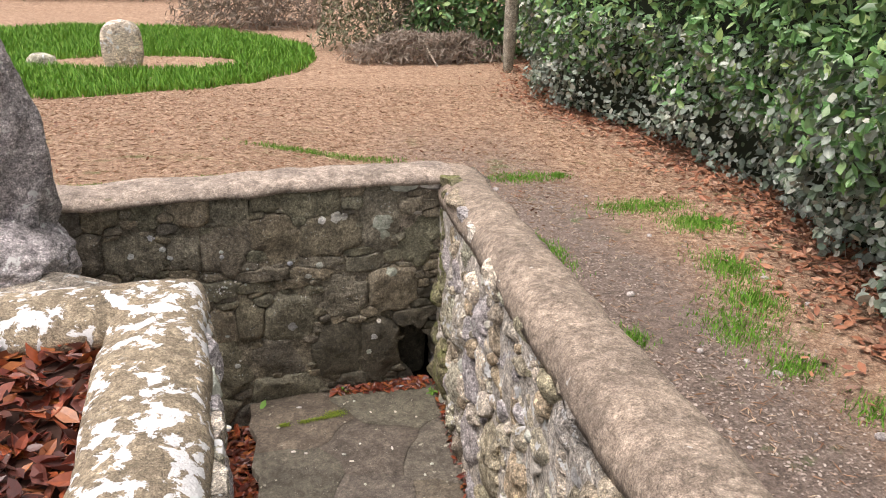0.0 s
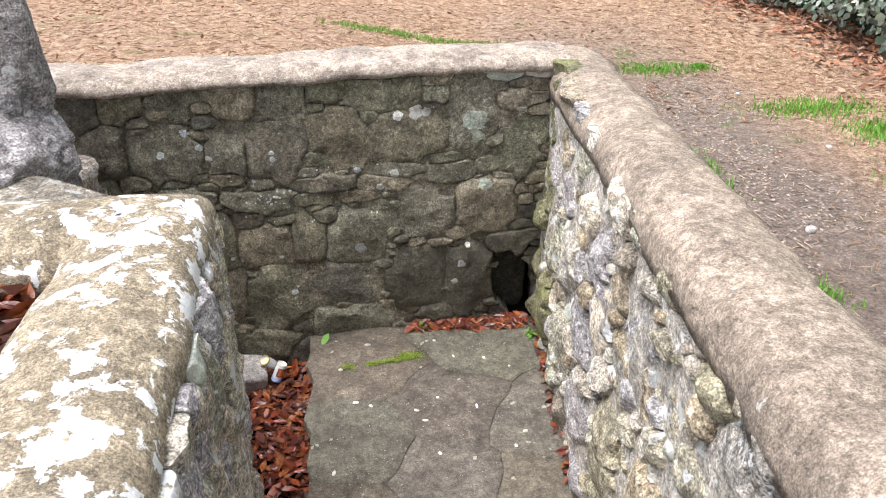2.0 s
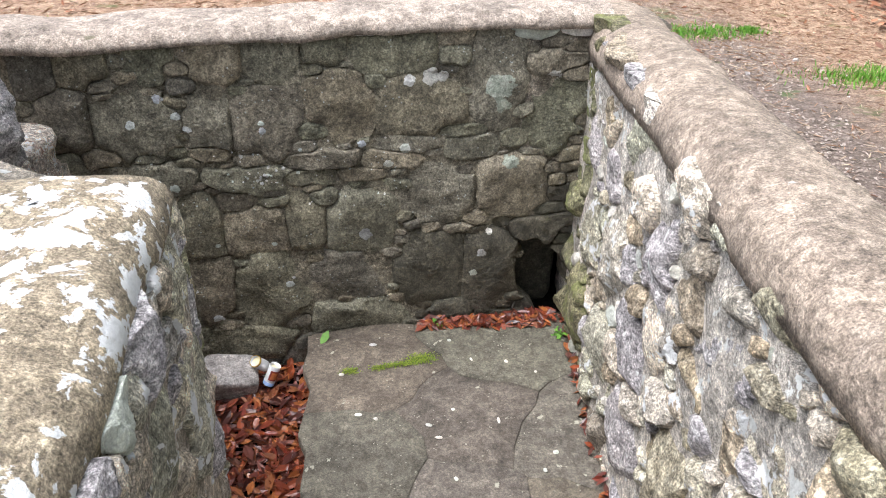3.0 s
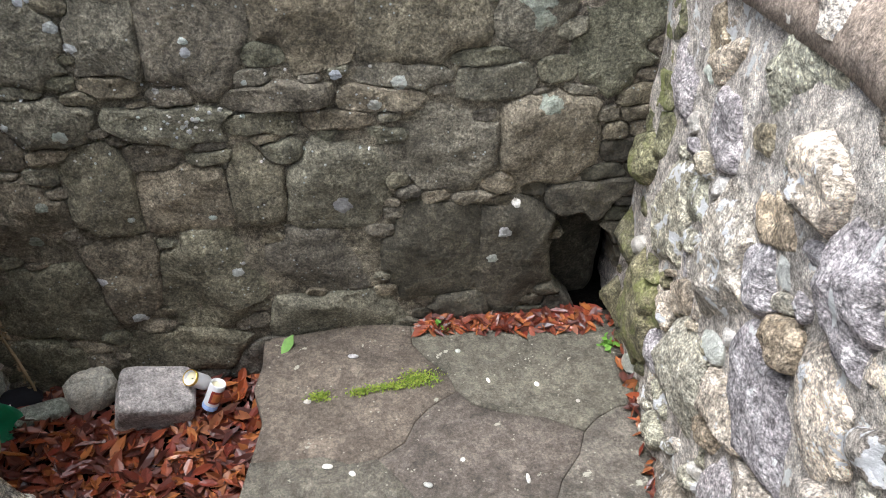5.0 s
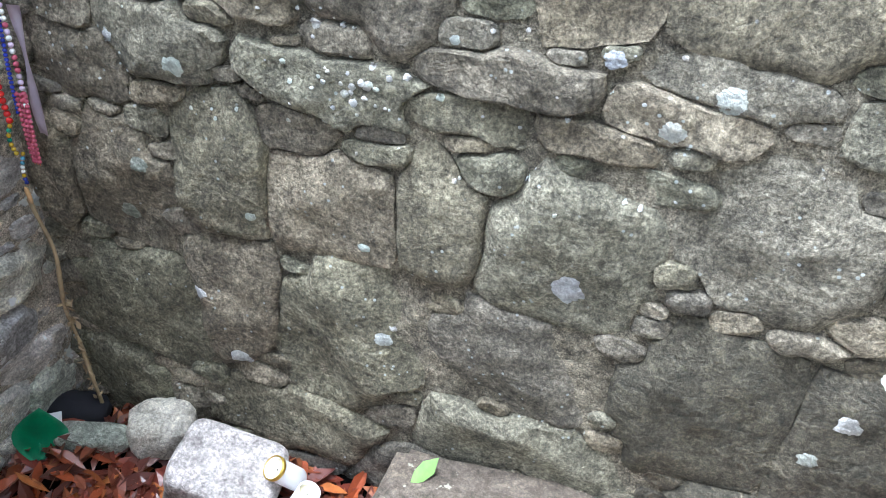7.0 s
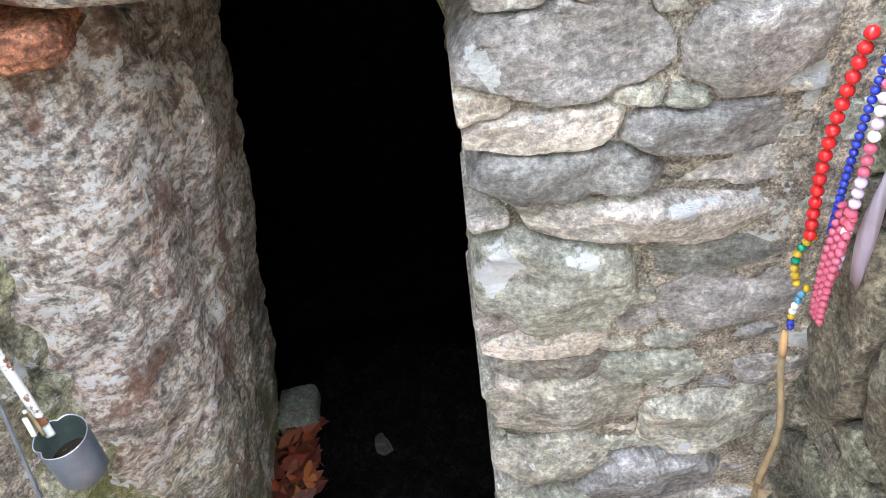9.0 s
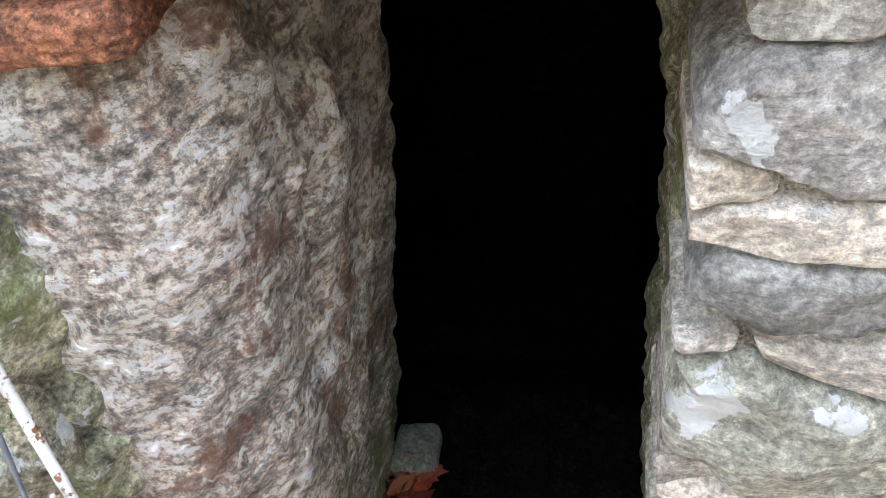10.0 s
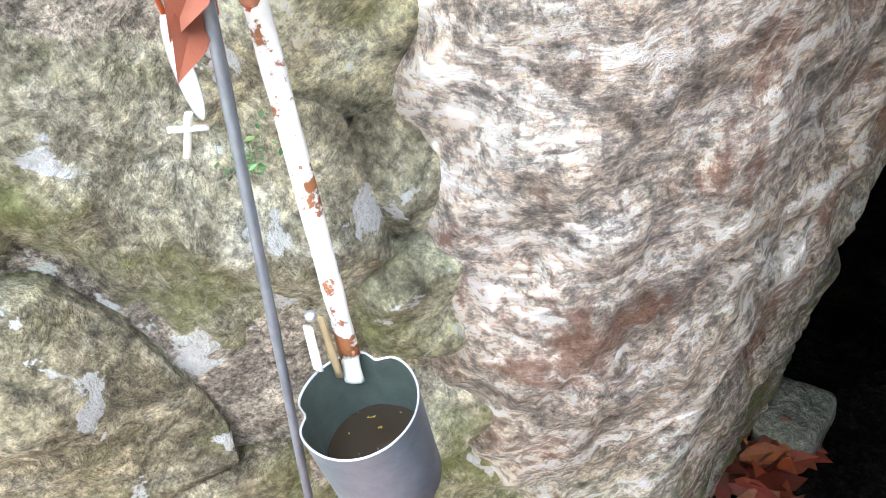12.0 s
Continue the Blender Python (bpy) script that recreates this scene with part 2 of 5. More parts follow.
def leaf_mat(name, cols, rough=0.6, sheen=0.0):
    k = Mat(name, rough)
    c = k.ramp(k.geo.outputs["Random Per Island"], [(i / (len(cols) - 1), c) for i, c in enumerate(cols)])
    c = k.mix(0.5, c, k.ramp(k.noise(60, 3, 0.6), [(0.3, 0.6), (0.7, 1.3)]), "MULTIPLY")
    return k.done(c, k.noise(150, 2), 0.2, 0.004)


def plain_mat(name, col, rough=0.5, metal=0.0, var=0.25, scale=40):
    k = Mat(name, rough)
    k.b.inputs["Metallic"].default_value = metal
    c = k.mix(var, k.mix(1.0, col, (1, 1, 1), "MULTIPLY"), k.ramp(k.noise(scale, 5, 0.65), [(0.3, 0.45), (0.7, 1.35)]), "MULTIPLY")
    return k.done(c, k.noise(scale * 3, 3), 0.15, 0.003)


M_GROUND = ground_mat()
M_DRY = leaf_mat("dry_fallen_leaves", [(0.04, 0.012, 0.009), (0.15, 0.03, 0.016), (0.30, 0.07, 0.024), (0.06, 0.02, 0.014), (0.12, 0.03, 0.02), (0.38, 0.13, 0.035), (0.10, 0.04, 0.03), (0.20, 0.035, 0.02)], 0.34)
M_VERGE = leaf_mat("pale_brown_fallen_leaves", [(0.20, 0.075, 0.04), (0.36, 0.15, 0.08), (0.46, 0.22, 0.12), (0.14, 0.06, 0.04), (0.50, 0.31, 0.20)], 0.6)
M_NEEDLE = leaf_mat("dry_straw_and_needles", [(0.50, 0.36, 0.24), (0.30, 0.17, 0.10), (0.62, 0.50, 0.36), (0.20, 0.10, 0.06), (0.42, 0.25, 0.15)], 0.9)
M_GRAVEL = leaf_mat("mixed_fine_gravel", [(0.22, 0.175, 0.145), (0.36, 0.29, 0.24), (0.28, 0.21, 0.17), (0.50, 0.43, 0.37), (0.16, 0.12, 0.095)], 0.9)
M_LITTER = leaf_mat("leaf_mould", [(0.05, 0.02, 0.012), (0.09, 0.035, 0.02)], 0.9)
M_HEDGE = leaf_mat("dark_hedge_leaves", [(0.06, 0.14, 0.05), (0.11, 0.25, 0.08), (0.18, 0.36, 0.11), (0.13, 0.24, 0.12), (0.36, 0.50, 0.17)], 0.34)
M_IVY = leaf_mat("grey_green_ivy_leaves", [(0.11, 0.15, 0.11), (0.24, 0.29, 0.23), (0.42, 0.46, 0.40), (0.09, 0.16, 0.08), (0.50, 0.50, 0.42)], 0.36)
M_SCRUB = leaf_mat("straw_green_scrub", [(0.10, 0.11, 0.05), (0.20, 0.19, 0.11), (0.30, 0.27, 0.19), (0.07, 0.10, 0.035)], 0.8)
M_STRAW = leaf_mat("dead_grey_stems", [(0.30, 0.25, 0.20), (0.42, 0.36, 0.30), (0.22, 0.15, 0.11)], 0.9)
M_GRASS = leaf_mat("green_grass", [(0.07, 0.20, 0.012), (0.11, 0.29, 0.02), (0.16, 0.36, 0.03), (0.20, 0.36, 0.05)], 0.6)
M_BARK = stone_mat("pale_bark", (0.2, 0.17, 0.14), (0.34, 0.30, 0.26), (0.46, 0.42, 0.38), lichen=0.9)


# ---- mesh helpers ----
def mesh_of(name, verts, faces, mat, smooth=True):
    me = bpy.data.meshes.new(name)
    me.from_pydata([tuple(v) for v in verts], [], faces)
    me.materials.append(mat)
    if smooth:
        me.polygons.foreach_set("use_smooth", [True] * len(me.polygons))
    me.update()
    return me


def part(name, bm, material, parent, label=""):
    """Links a bmesh, or a finished mesh, as one object under its thing."""
    if isinstance(bm, bmesh.types.BMesh):
        me = bpy.data.meshes.new(name)
        bmesh.ops.recalc_face_normals(bm, faces=bm.faces)
        bm.to_mesh(me)
        bm.free()
        me.materials.append(material)
        me.polygons.foreach_set("use_smooth", [True] * len(me.polygons))
    else:
        me = bm
    ob = new(name, me)
    ob.parent = parent
    if label:
        ob["label"] = label
    return ob


def prism(name, poly, z0, z1, mat, step=0.12, rough=0.012):
    """An upright block over a footprint, its faces cut small and made uneven."""
    bm = bmesh.new()
    vs = [bm.verts.new((x, y, z0)) for x, y in poly]
    f = bm.faces.new(vs)
    up = bmesh.ops.extrude_face_region(bm, geom=[f])
    bmesh.ops.translate(bm, vec=(0, 0, z1 - z0), verts=[v for v in up["geom"] if isinstance(v, bmesh.types.BMVert)])
    bmesh.ops.recalc_face_normals(bm, faces=bm.faces)
    for _ in range(6):
        long = [e for e in bm.edges if e.calc_length() > step * 1.6]
        if not long:
            break
        bmesh.ops.subdivide_edges(bm, edges=long, cuts=1, use_grid_fill=True)
    bmesh.ops.triangulate(bm, faces=[f for f in bm.faces if len(f.verts) > 4])
    for v in bm.verts:
        v.co += Vector(noise.noise_vector(v.co * 7)) * rough
    me = bpy.data.meshes.new(name)
    bm.to_mesh(me)
    bm.free()
    me.materials.append(mat)
    me.polygons.foreach_set("use_smooth", [True] * len(me.polygons))
    return me


def rock_mesh(name, size, mat, seed=0, sub=4, box=2.6, rough=0.12, freq=2.2, strata=0.0):
    """A rounded, weathered rock about its own middle; size holds the half lengths."""
    bm = bmesh.new()
    bmesh.ops.create_icosphere(bm, subdivisions=sub, radius=1.0)
    off = Vector((seed * 3.1, seed * 1.7, seed * 0.9))
    for v in bm.verts:
        d = v.co.normalized()
        r = (abs(d.x) ** box + abs(d.y) ** box + abs(d.z) ** box) ** (-1 / box)
        p = d * r
        n = noise.fractal(p * freq + off, 1.0, 2.0, 5) * rough
        n -= rough * 0.8 * max(0.0, noise.noise(p * freq * 0.6 - off)) ** 1.0
        if strata:
            n += strata * math.sin(14 * (p.z + 0.35 * p.x + 0.5 * noise.noise(p * 1.5 + off)))
        p *= 1 + n
        v.co = Vector((p.x * size[0], p.y * size[1], p.z * size[2]))
    me = bpy.data.meshes.new(name)
    bm.to_mesh(me)
    bm.free()
    me.materials.append(mat)
    me.polygons.foreach_set("use_smooth", [True] * len(me.polygons))
    return me


def sweep(name, path, width, height, mat, top, seed=0, step=0.05):
    """A rounded coping along a polyline in the plan; top(x, y) gives its crest, mitred at the bends."""
    pts = [Vector((*p, 0)) for p in path]
    rows = []
    for i, (a, b) in enumerate(zip(pts, pts[1:])):
        n = max(2, int((b - a).length / step))
        d0 = (b - a).normalized()
        for j in range(n + (i == len(pts) - 2)):
            t = j / n
            p = a.lerp(b, t)
            side = Vector((d0.y, -d0.x, 0))
            if j == 0 and i > 0:
                d1 = (a - pts[i - 1]).normalized()
                s1 = Vector((d1.y, -d1.x, 0))
                m = (side + s1).normalized()
                side = m / max(0.5, m.dot(side))
            rows.append((p, side))
    prof = [(-1.0, -0.25), (-1.03, 0.1), (-0.97, 0.42), (-0.84, 0.68), (-0.62, 0.87), (-0.34, 0.97), (0, 1.0), (0.34, 0.97), (0.62, 0.87), (0.84, 0.68), (0.97, 0.42), (1.03, 0.1), (1.0, -0.25)]
    verts, faces, m = [], [], len(prof)
    for p, side in rows:
        for u, h in prof:
            q = p + side * (u * width / 2)
            z = top(p.x, p.y) - height + h * height
            v = Vector((q.x, q.y, z))
            v += Vector(noise.noise_vector(v * 5 + Vector((seed, 0, 0)))) * 0.016 + Vector(noise.noise_vector(v * 19)) * 0.006
            verts.append(v)
    for r in range(len(rows) - 1):
        for c in range(m - 1):
            a = r * m + c
            faces.append((a, a + 1, a + m + 1, a + m))
        faces.append((r * m + m - 1, r * m, r * m + m, r * m + 2 * m - 1))
    faces.append(tuple(range(m)))
    faces.append(tuple(reversed(range((len(rows) - 1) * m, len(rows) * m))))
    return mesh_of(name, verts, faces, mat)


def fill(seeds, box, count, small, flat=0.55, inside=None, seed=1):
    """Adds packing stones between laid ones: each takes the free room that it finds."""
    rng = np.random.RandomState(seed)
    out = [tuple(s) + (0.0,) * (5 - len(s)) for s in seeds]
    for _ in range(count):
        u, v = rng.uniform(box[0], box[1]), rng.uniform(box[2], box[3])
        if inside and not inside(u, v):
            continue
        if out:
            s = np.array(out)
            free = (np.hypot((u - s[:, 0]) / s[:, 2], (v - s[:, 1]) / s[:, 3]) - 0.92) * np.minimum(s[:, 2], s[:, 3])
            room = free.min()
        else:
            room = small[1]
        if room < small[0]:
            continue
        a = min(room, small[1]) * rng.uniform(1.1, 2.0)
        out.append((u, v, a, a * rng.uniform(flat, min(1.0, flat + 0.4)), rng.normal(0, 0.12)))
    return out


def lay(parent, origin, udir, ndir, seeds, box, mat, proud=(0.012, 0.04), depth=0.08, gap=0.007, seed=1, inside=None, special=None, rough=0.014, grow=1.5, sq=3.4, facets=3, steep=0.5, skin=None):
    """Lays rubble stones in a wall face. Each grows from its middle until it meets a neighbour's joint."""
    rng = np.random.RandomState(seed)
    o, U, N = Vector(origin), Vector(udir).normalized(), Vector(ndir).normalized()
    s = np.array([tuple(q) + (0.0,) * (5 - len(q)) for q in seeds])
    n_ang = 36
    ang = np.arange(n_ang) * 2 * np.pi / n_ang

    def metric(j, pu, pv):
        c, si = np.cos(s[j, 4]), np.sin(s[j, 4])
        du, dv = pu - s[j, 0], pv - s[j, 1]
        x, y = (du * c + dv * si) / s[j, 2], (-du * si + dv * c) / s[j, 3]
        return (np.abs(x) ** sq + np.abs(y) ** sq) ** (1 / sq)

    for i in range(len(s)):
        reach = 1.6 * max(s[i, 2], s[i, 3])
        rr = np.linspace(0.08, 1.0, 44) * reach * 1.25
        pu = s[i, 0] + np.cos(ang)[:, None] * rr
        pv = s[i, 1] + np.sin(ang)[:, None] * rr
        mine = metric(i, pu, pv)
        wob = np.array([grow + 0.22 * noise.noise(Vector((math.cos(a) * 1.4 + i * 2.3, math.sin(a) * 1.4, seed))) for a in ang])
        ok = mine < wob[:, None]
        for j in range(len(s)):
            if j != i and np.hypot(s[j, 0] - s[i, 0], s[j, 1] - s[i, 1]) < reach * 1.3 + 1.3 * max(s[j, 2], s[j, 3]):
                ok &= mine < metric(j, pu, pv)
        ok &= (pu > box[0]) & (pu < box[1]) & (pv > box[2]) & (pv < box[3])
        if inside:
            ok &= np.vectorize(inside)(pu, pv)
        first = np.where(ok.all(1), len(rr) - 1, np.argmin(ok, 1))
        r = rr[first]
        r = 0.76 * r + 0.12 * (np.roll(r, 1) + np.roll(r, -1)) - gap
        r = np.maximum(r, 0.006)
        size = float(r.mean())
        if size < 0.012:
            continue
        pr = rng.uniform(*proud) * min(1.0, 0.12 + size / 0.09)
        tu, tv = rng.normal(0, 0.10), rng.normal(0, 0.10)
        shape = rng.uniform(6.0, 16.0)
        cuts = []
        for _ in range(facets):
            a = rng.uniform(0, 2 * math.pi)
            cuts.append((math.cos(a), math.sin(a), rng.uniform(0.25, 1.0) * steep, rng.uniform(0.15, 0.75) * size))
        verts, faces = [], []
        rings = (0.0, 0.2, 0.38, 0.54, 0.68, 0.80, 0.90, 0.97, 1.0) if size > 0.045 else (0.0, 0.4, 0.7, 0.9, 1.0)
        base = Vector((s[i, 0], s[i, 1], 0))
        for k, t in enumerate(rings):
            for a, ra in zip(ang if k else ang[:1], r if k else r[:1]):
                du, dv = math.cos(a) * ra * t, math.sin(a) * ra * t
                h = pr * (1 - t ** shape) + (du * tu + dv * tv) * (1 - t ** 6)
                for cx, cy, slope, reach_at in cuts:
                    h = min(h, pr - slope * (du * cx + dv * cy - reach_at))
                h = max(h, -0.03)
                p = Vector((base.x + du, base.y + dv, 0))
                h += rough * noise.fractal(Vector((p.x * 14 + i, p.y * 14, seed)), 1.0, 2.0, 4) * (1 - 0.6 * t ** 4)
                w = o + U * p.x + Vector((0, 0, p.y)) + N * h
                w += Vector(noise.noise_vector(w * 24)) * 0.0025
                verts.append(w)
        for a, ra in zip(ang, r):
            verts.append(o + U * (base.x + math.cos(a) * ra * 0.98) + Vector((0, 0, base.y + math.sin(a) * ra * 0.98)) - N * depth)
        flip = U.cross(Vector((0, 0, 1))).dot(N) < 0
        for a in range(n_ang):
            b = (a + 1) % n_ang
            faces.append((0, 1 + a, 1 + b))
            for k in range(len(rings) - 1):
                q = 1 + k * n_ang
                faces.append((q + a, q + n_ang + a, q + n_ang + b, q + b))
        if flip:
            faces = [tuple(reversed(f)) for f in faces]
        c = o + U * float(s[i, 0]) + Vector((0, 0, float(s[i, 1])))
        m = special(i, s[i], rng) if special else mat
        me = mesh_of("stone", [v - c for v in verts], faces, m or mat)
        me.set_sharp_from_angle(angle=radians(32))
        if skin is not None:
            skin.append((verts, faces))
        ob = part("stone", me, None, parent)
        ob.location = c


def crust(parent, skin, spots, along, lift, mat, seed, label=""):
    """Lichen rosettes draped over the laid stones; spots are (u, v, radius) on the face."""
    verts, faces = [], []
    for vs, fs in skin:
        b = len(verts)
        verts += vs
        faces += [tuple(b + i for i in f) for f in fs]
    tree = BVHTree.FromPolygons(verts, faces)
    rng = np.random.RandomState(seed)
    for u, v, r in spots:
        n, rings, vs, fs = 36, (0.0, 0.4, 0.75, 1.0), [], []
        ph, squash = rng.uniform(0, 50), rng.uniform(0.75, 1.1)
        for k, t in enumerate(rings):
            for i in range(n if k else 1):
                a = 2 * math.pi * i / n
                w = 1 + 0.30 * noise.noise(Vector((math.cos(a) * 1.1 + ph, math.sin(a) * 1.1, 0))) + 0.16 * noise.noise(Vector((math.cos(a) * 3.1, math.sin(a) * 3.1 + ph, 0))) + 0.10 * noise.noise(Vector((math.cos(a) * 8, ph, math.sin(a) * 8)))
                o, d = along(u + r * t * w * math.cos(a), v + r * t * w * squash * math.sin(a))
                hit = tree.ray_cast(o, d, 0.4)[0]
                vs.append((hit if hit is not None else o + d * lift) - d * (0.0022 - 0.0027 * t ** 4))
        for i in range(n):
            j = (i + 1) % n
            fs.append((0, 1 + i, 1 + j))
            for k in range(len(rings) - 2):
                q = 1 + k * n
                fs.append((q + i, q + n + i, q + n + j, q + j))
        c = vs[0].copy()
        part("lichen", mesh_of("lichen", [q - c for q in vs], fs, mat), None, parent, label).location = c


def leaves(name, spots, size, mat, seed, curl=0.35, narrow=0.42, flat=0.5):
    """Many single leaves in one mesh; spots are places with a normal."""
    rng = np.random.RandomState(seed)
    verts, faces = [], []
    for p, nrm in spots:
        q = Vector(nrm).to_track_quat("Z", "Y") @ Euler((rng.normal(0, flat), rng.normal(0, flat), rng.uniform(0, 6.3))).to_quaternion()
        L = size * rng.uniform(0.6, 1.3)
        W, C = L * narrow * rng.uniform(0.8, 1.2), L * curl * rng.uniform(-0.3, 1.0)
        b = len(verts)
        for x, y, z in ((0, -0.5, 0), (0.5, -0.12, 0.5), (0.42, 0.22, 0.45), (0, 0.55, 0.35), (-0.42, 0.22, 0.45), (-0.5, -0.12, 0.5), (0, 0.05, 0.0)):
            verts.append(Vector(p) + q @ Vector((x * W, y * L, z * C)))
        faces += [(b, b + 1, b + 6), (b + 1, b + 2, b + 6), (b + 2, b + 3, b + 6), (b + 3, b + 4, b + 6), (b + 4, b + 5, b + 6), (b + 5, b, b + 6)]
    return mesh_of(name, verts, faces, mat, smooth=False)


def smoothstep(a, b, x):
    t = min(1.0, max(0.0, (x - a) / (b - a)))
    return t * t * (3 - 2 * t)


# ---- the lie of the land ----
FLOOR, LEAF_FLOOR = 0.0, -0.19


def right_x(y):
    """The inner face of the low wall beside the path."""
    return 0.945 - 0.14 * (4.02 - y)


def right_top(x, y):
    return 1.355 + 0.055 * (4.02 - y)


def ground_z(x, y):
    z = 0.80 + 0.16 * smoothstep(6.0, 2.5, y) + 0.05 * smoothstep(3.0, 0.0, y)
    z += 0.36 * smoothstep(1.3, -0.4, x) * smoothstep(10.0, 4.0, y)
    z += 0.012 * smoothstep(6, 40, y) * (y - 6) + 0.03 * noise.noise(Vector((x * 0.6, y * 0.6, 0)))
    return z + 0.008 * noise.noise(Vector((x * 5, y * 5, 3)))


def make_ground():
    xs = sorted({*np.arange(-4, 5, 0.1).round(2), *np.arange(-14, 15, 0.5).round(2), -500, -200, -80, -40, -25, 25, 40, 80, 200, 500})
    ys = sorted({*np.arange(-1.6, 8, 0.1).round(2), *np.arange(-8, 26, 0.5).round(2), -500, -200, -80, -30, 35, 60, 120, 250, 500})
    verts = [(x, y, ground_z(x, min(y, 40.0))) for y in ys for x in xs]
    n, faces = len(xs), []
    for j in range(len(ys) - 1):
        for i in range(n - 1):
            cx, cy = (xs[i] + xs[i + 1]) / 2, (ys[j] + ys[j + 1]) / 2
            if -1.95 < cx < right_x(cy) + 0.2 and 0.1 < cy < 4.2:
                continue
            faces.append((j * n + i, j * n + i + 1, (j + 1) * n + i + 1, (j + 1) * n + i))
    ob = new("ground", mesh_of("ground", verts, faces, M_GROUND))
    tagged(ob, "brown needle-strewn ground with a trodden gravel path", "ground", kind="structure")


make_ground()


def base_thing(name, at, label, category, group="", kind=""):
    ob = new(name)
    ob.location = at
    ob.empty_display_size = 0.1
    return tagged(ob, label, category, group, kind)


def structure(name, me, label, category):
    return tagged(new(name, me), label, category, kind="structure")


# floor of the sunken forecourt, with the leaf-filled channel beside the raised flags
# it shares the chamber's black, which holds shade in the colour
structure("floor", prism("floor", [(-1.7, 2.4), (1.1, 2.4), (1.1, 4.1), (-1.7, 4.1)], -0.5, LEAF_FLOOR, M_SHADE_BLACK), "earth floor of the sunken forecourt under fallen leaves", "floor")

# steps down from the ground to the flags
steps = structure("steps", prism("steps", [(-0.45, 1.5), (right_x(1.5) + 0.05, 1.5), (right_x(2.7) + 0.05, 2.72), (-0.45, 2.72)], -0.5, -0.006, M_SLAB), "worn stone steps down into the forecourt", "steps")
for n in range(5):
    y = 1.5 - 0.34 * n
    part("step", prism("step", [(-0.45, y - 0.34 - (0.5 if n == 4 else 0)), (right_x(y - 0.3) + 0.05, y - 0.34 - (0.5 if n == 4 else 0)), (right_x(y) + 0.05, y), (-0.45, y)], -0.3, 0.18 * (n + 1), M_SLAB), None, steps)

# ---- back wall ----
BACK_Y = 4.02
wall_back = structure("wall_back", prism("wall_back", [(-1.6, BACK_Y + 0.007), (0.69, BACK_Y + 0.007), (0.69, 4.32), (-1.6, 4.32)], -0.5, 1.30, M_MORTAR, 0.07, 0.014), "rubble back wall of dark rounded fieldstones in mortar", "wall")
# a stone is missing low in the corner
part("wall_core", prism("wall_core", [(0.69, BACK_Y + 0.007), (1.25, BACK_Y + 0.007), (1.25, 4.32), (0.69, 4.32)], 0.42, 1.30, M_MORTAR, 0.07, 0.014), None, wall_back)
# the hollow's shade is painted: these core faces are near-black
part("wall_core", prism("wall_core", [(0.69, BACK_Y + 0.007), (1.25, BACK_Y + 0.007), (1.25, 4.32), (0.69, 4.32)], -0.5, -0.03, M_SHADE_BLACK, 0.07, 0.014), None, wall_back)
part("wall_core", prism("wall_core", [(0.69, 4.27), (1.25, 4.27), (1.25, 4.32), (0.69, 4.32)], -0.03, 0.42, M_SHADE_BLACK, 0.07, 0.01), None, wall_back)
BACK_TOP = [(-0.91, 1.25, 0.086, 0.10), (-0.69, 1.25, 0.077, 0.094), (-0.47, 1.24, 0.09, 0.10), (-0.25, 1.24, 0.092, 0.125), (-0.07, 1.26, 0.08, 0.072), (0.18, 1.23, 0.155, 0.09), (0.42, 1.29, 0.066, 0.035), (0.42, 1.215, 0.062, 0.038), (0.58, 1.12, 0.10, 0.17), (0.80, 1.18, 0.10, 0.04), (-1.08, 1.22, 0.07, 0.10)]
BACK_UPPER = [(-0.76, 0.99, 0.155, 0.118), (-1.0, 1.01, 0.083, 0.112), (-0.51, 1.0, 0.088, 0.13), (-0.29, 0.99, 0.135, 0.145), (-0.02, 1.05, 0.128, 0.128), (0.29, 1.03, 0.168, 0.125), (0.82, 0.94, 0.105, 0.14), (0.49, 0.84, 0.096, 0.045), (-0.39, 0.75, 0.133, 0.05, -0.05), (-0.70, 0.77, 0.10, 0.06)]
BACK_SLATE = [(-0.11, 0.825, 0.12, 0.03), (-0.15, 0.74, 0.11, 0.024), (0.18, 0.80, 0.092, 0.033, -0.12), (0.24, 0.87, 0.12, 0.032, -0.1), (0.04, 0.745, 0.085, 0.022), (0.19, 0.69, 0.09, 0.024), (0.45, 0.915, 0.09, 0.024), (-0.52, 0.87, 0.07, 0.03), (-0.86, 0.70, 0.075, 0.06)]
BACK_MID = [(-0.38, 0.52, 0.127, 0.105), (-0.18, 0.54, 0.082, 0.105), (0.05, 0.52, 0.146, 0.135), (0.36, 0.63, 0.148, 0.127), (0.67, 0.65, 0.145, 0.135), (-0.82, 0.47, 0.11, 0.13), (-0.60, 0.53, 0.09, 0.14), (0.78, 0.45, 0.112, 0.052), (-0.97, 0.45, 0.05, 0.12)]
BACK_LOW = [(-0.81, 0.18, 0.15, 0.125), (-0.59, 0.26, 0.094, 0.155), (-0.35, 0.22, 0.145, 0.185, -0.25), (-0.01, 0.28, 0.165, 0.115), (0.32, 0.28, 0.15, 0.172), (0.59, 0.25, 0.113, 0.2), (-0.46, -0.04, 0.17, 0.085), (0.03, 0.07, 0.185, 0.07), (0.42, 0.06, 0.097, 0.05), (-0.9, -0.05, 0.12, 0.09), (-0.2, -0.12, 0.1, 0.07)]
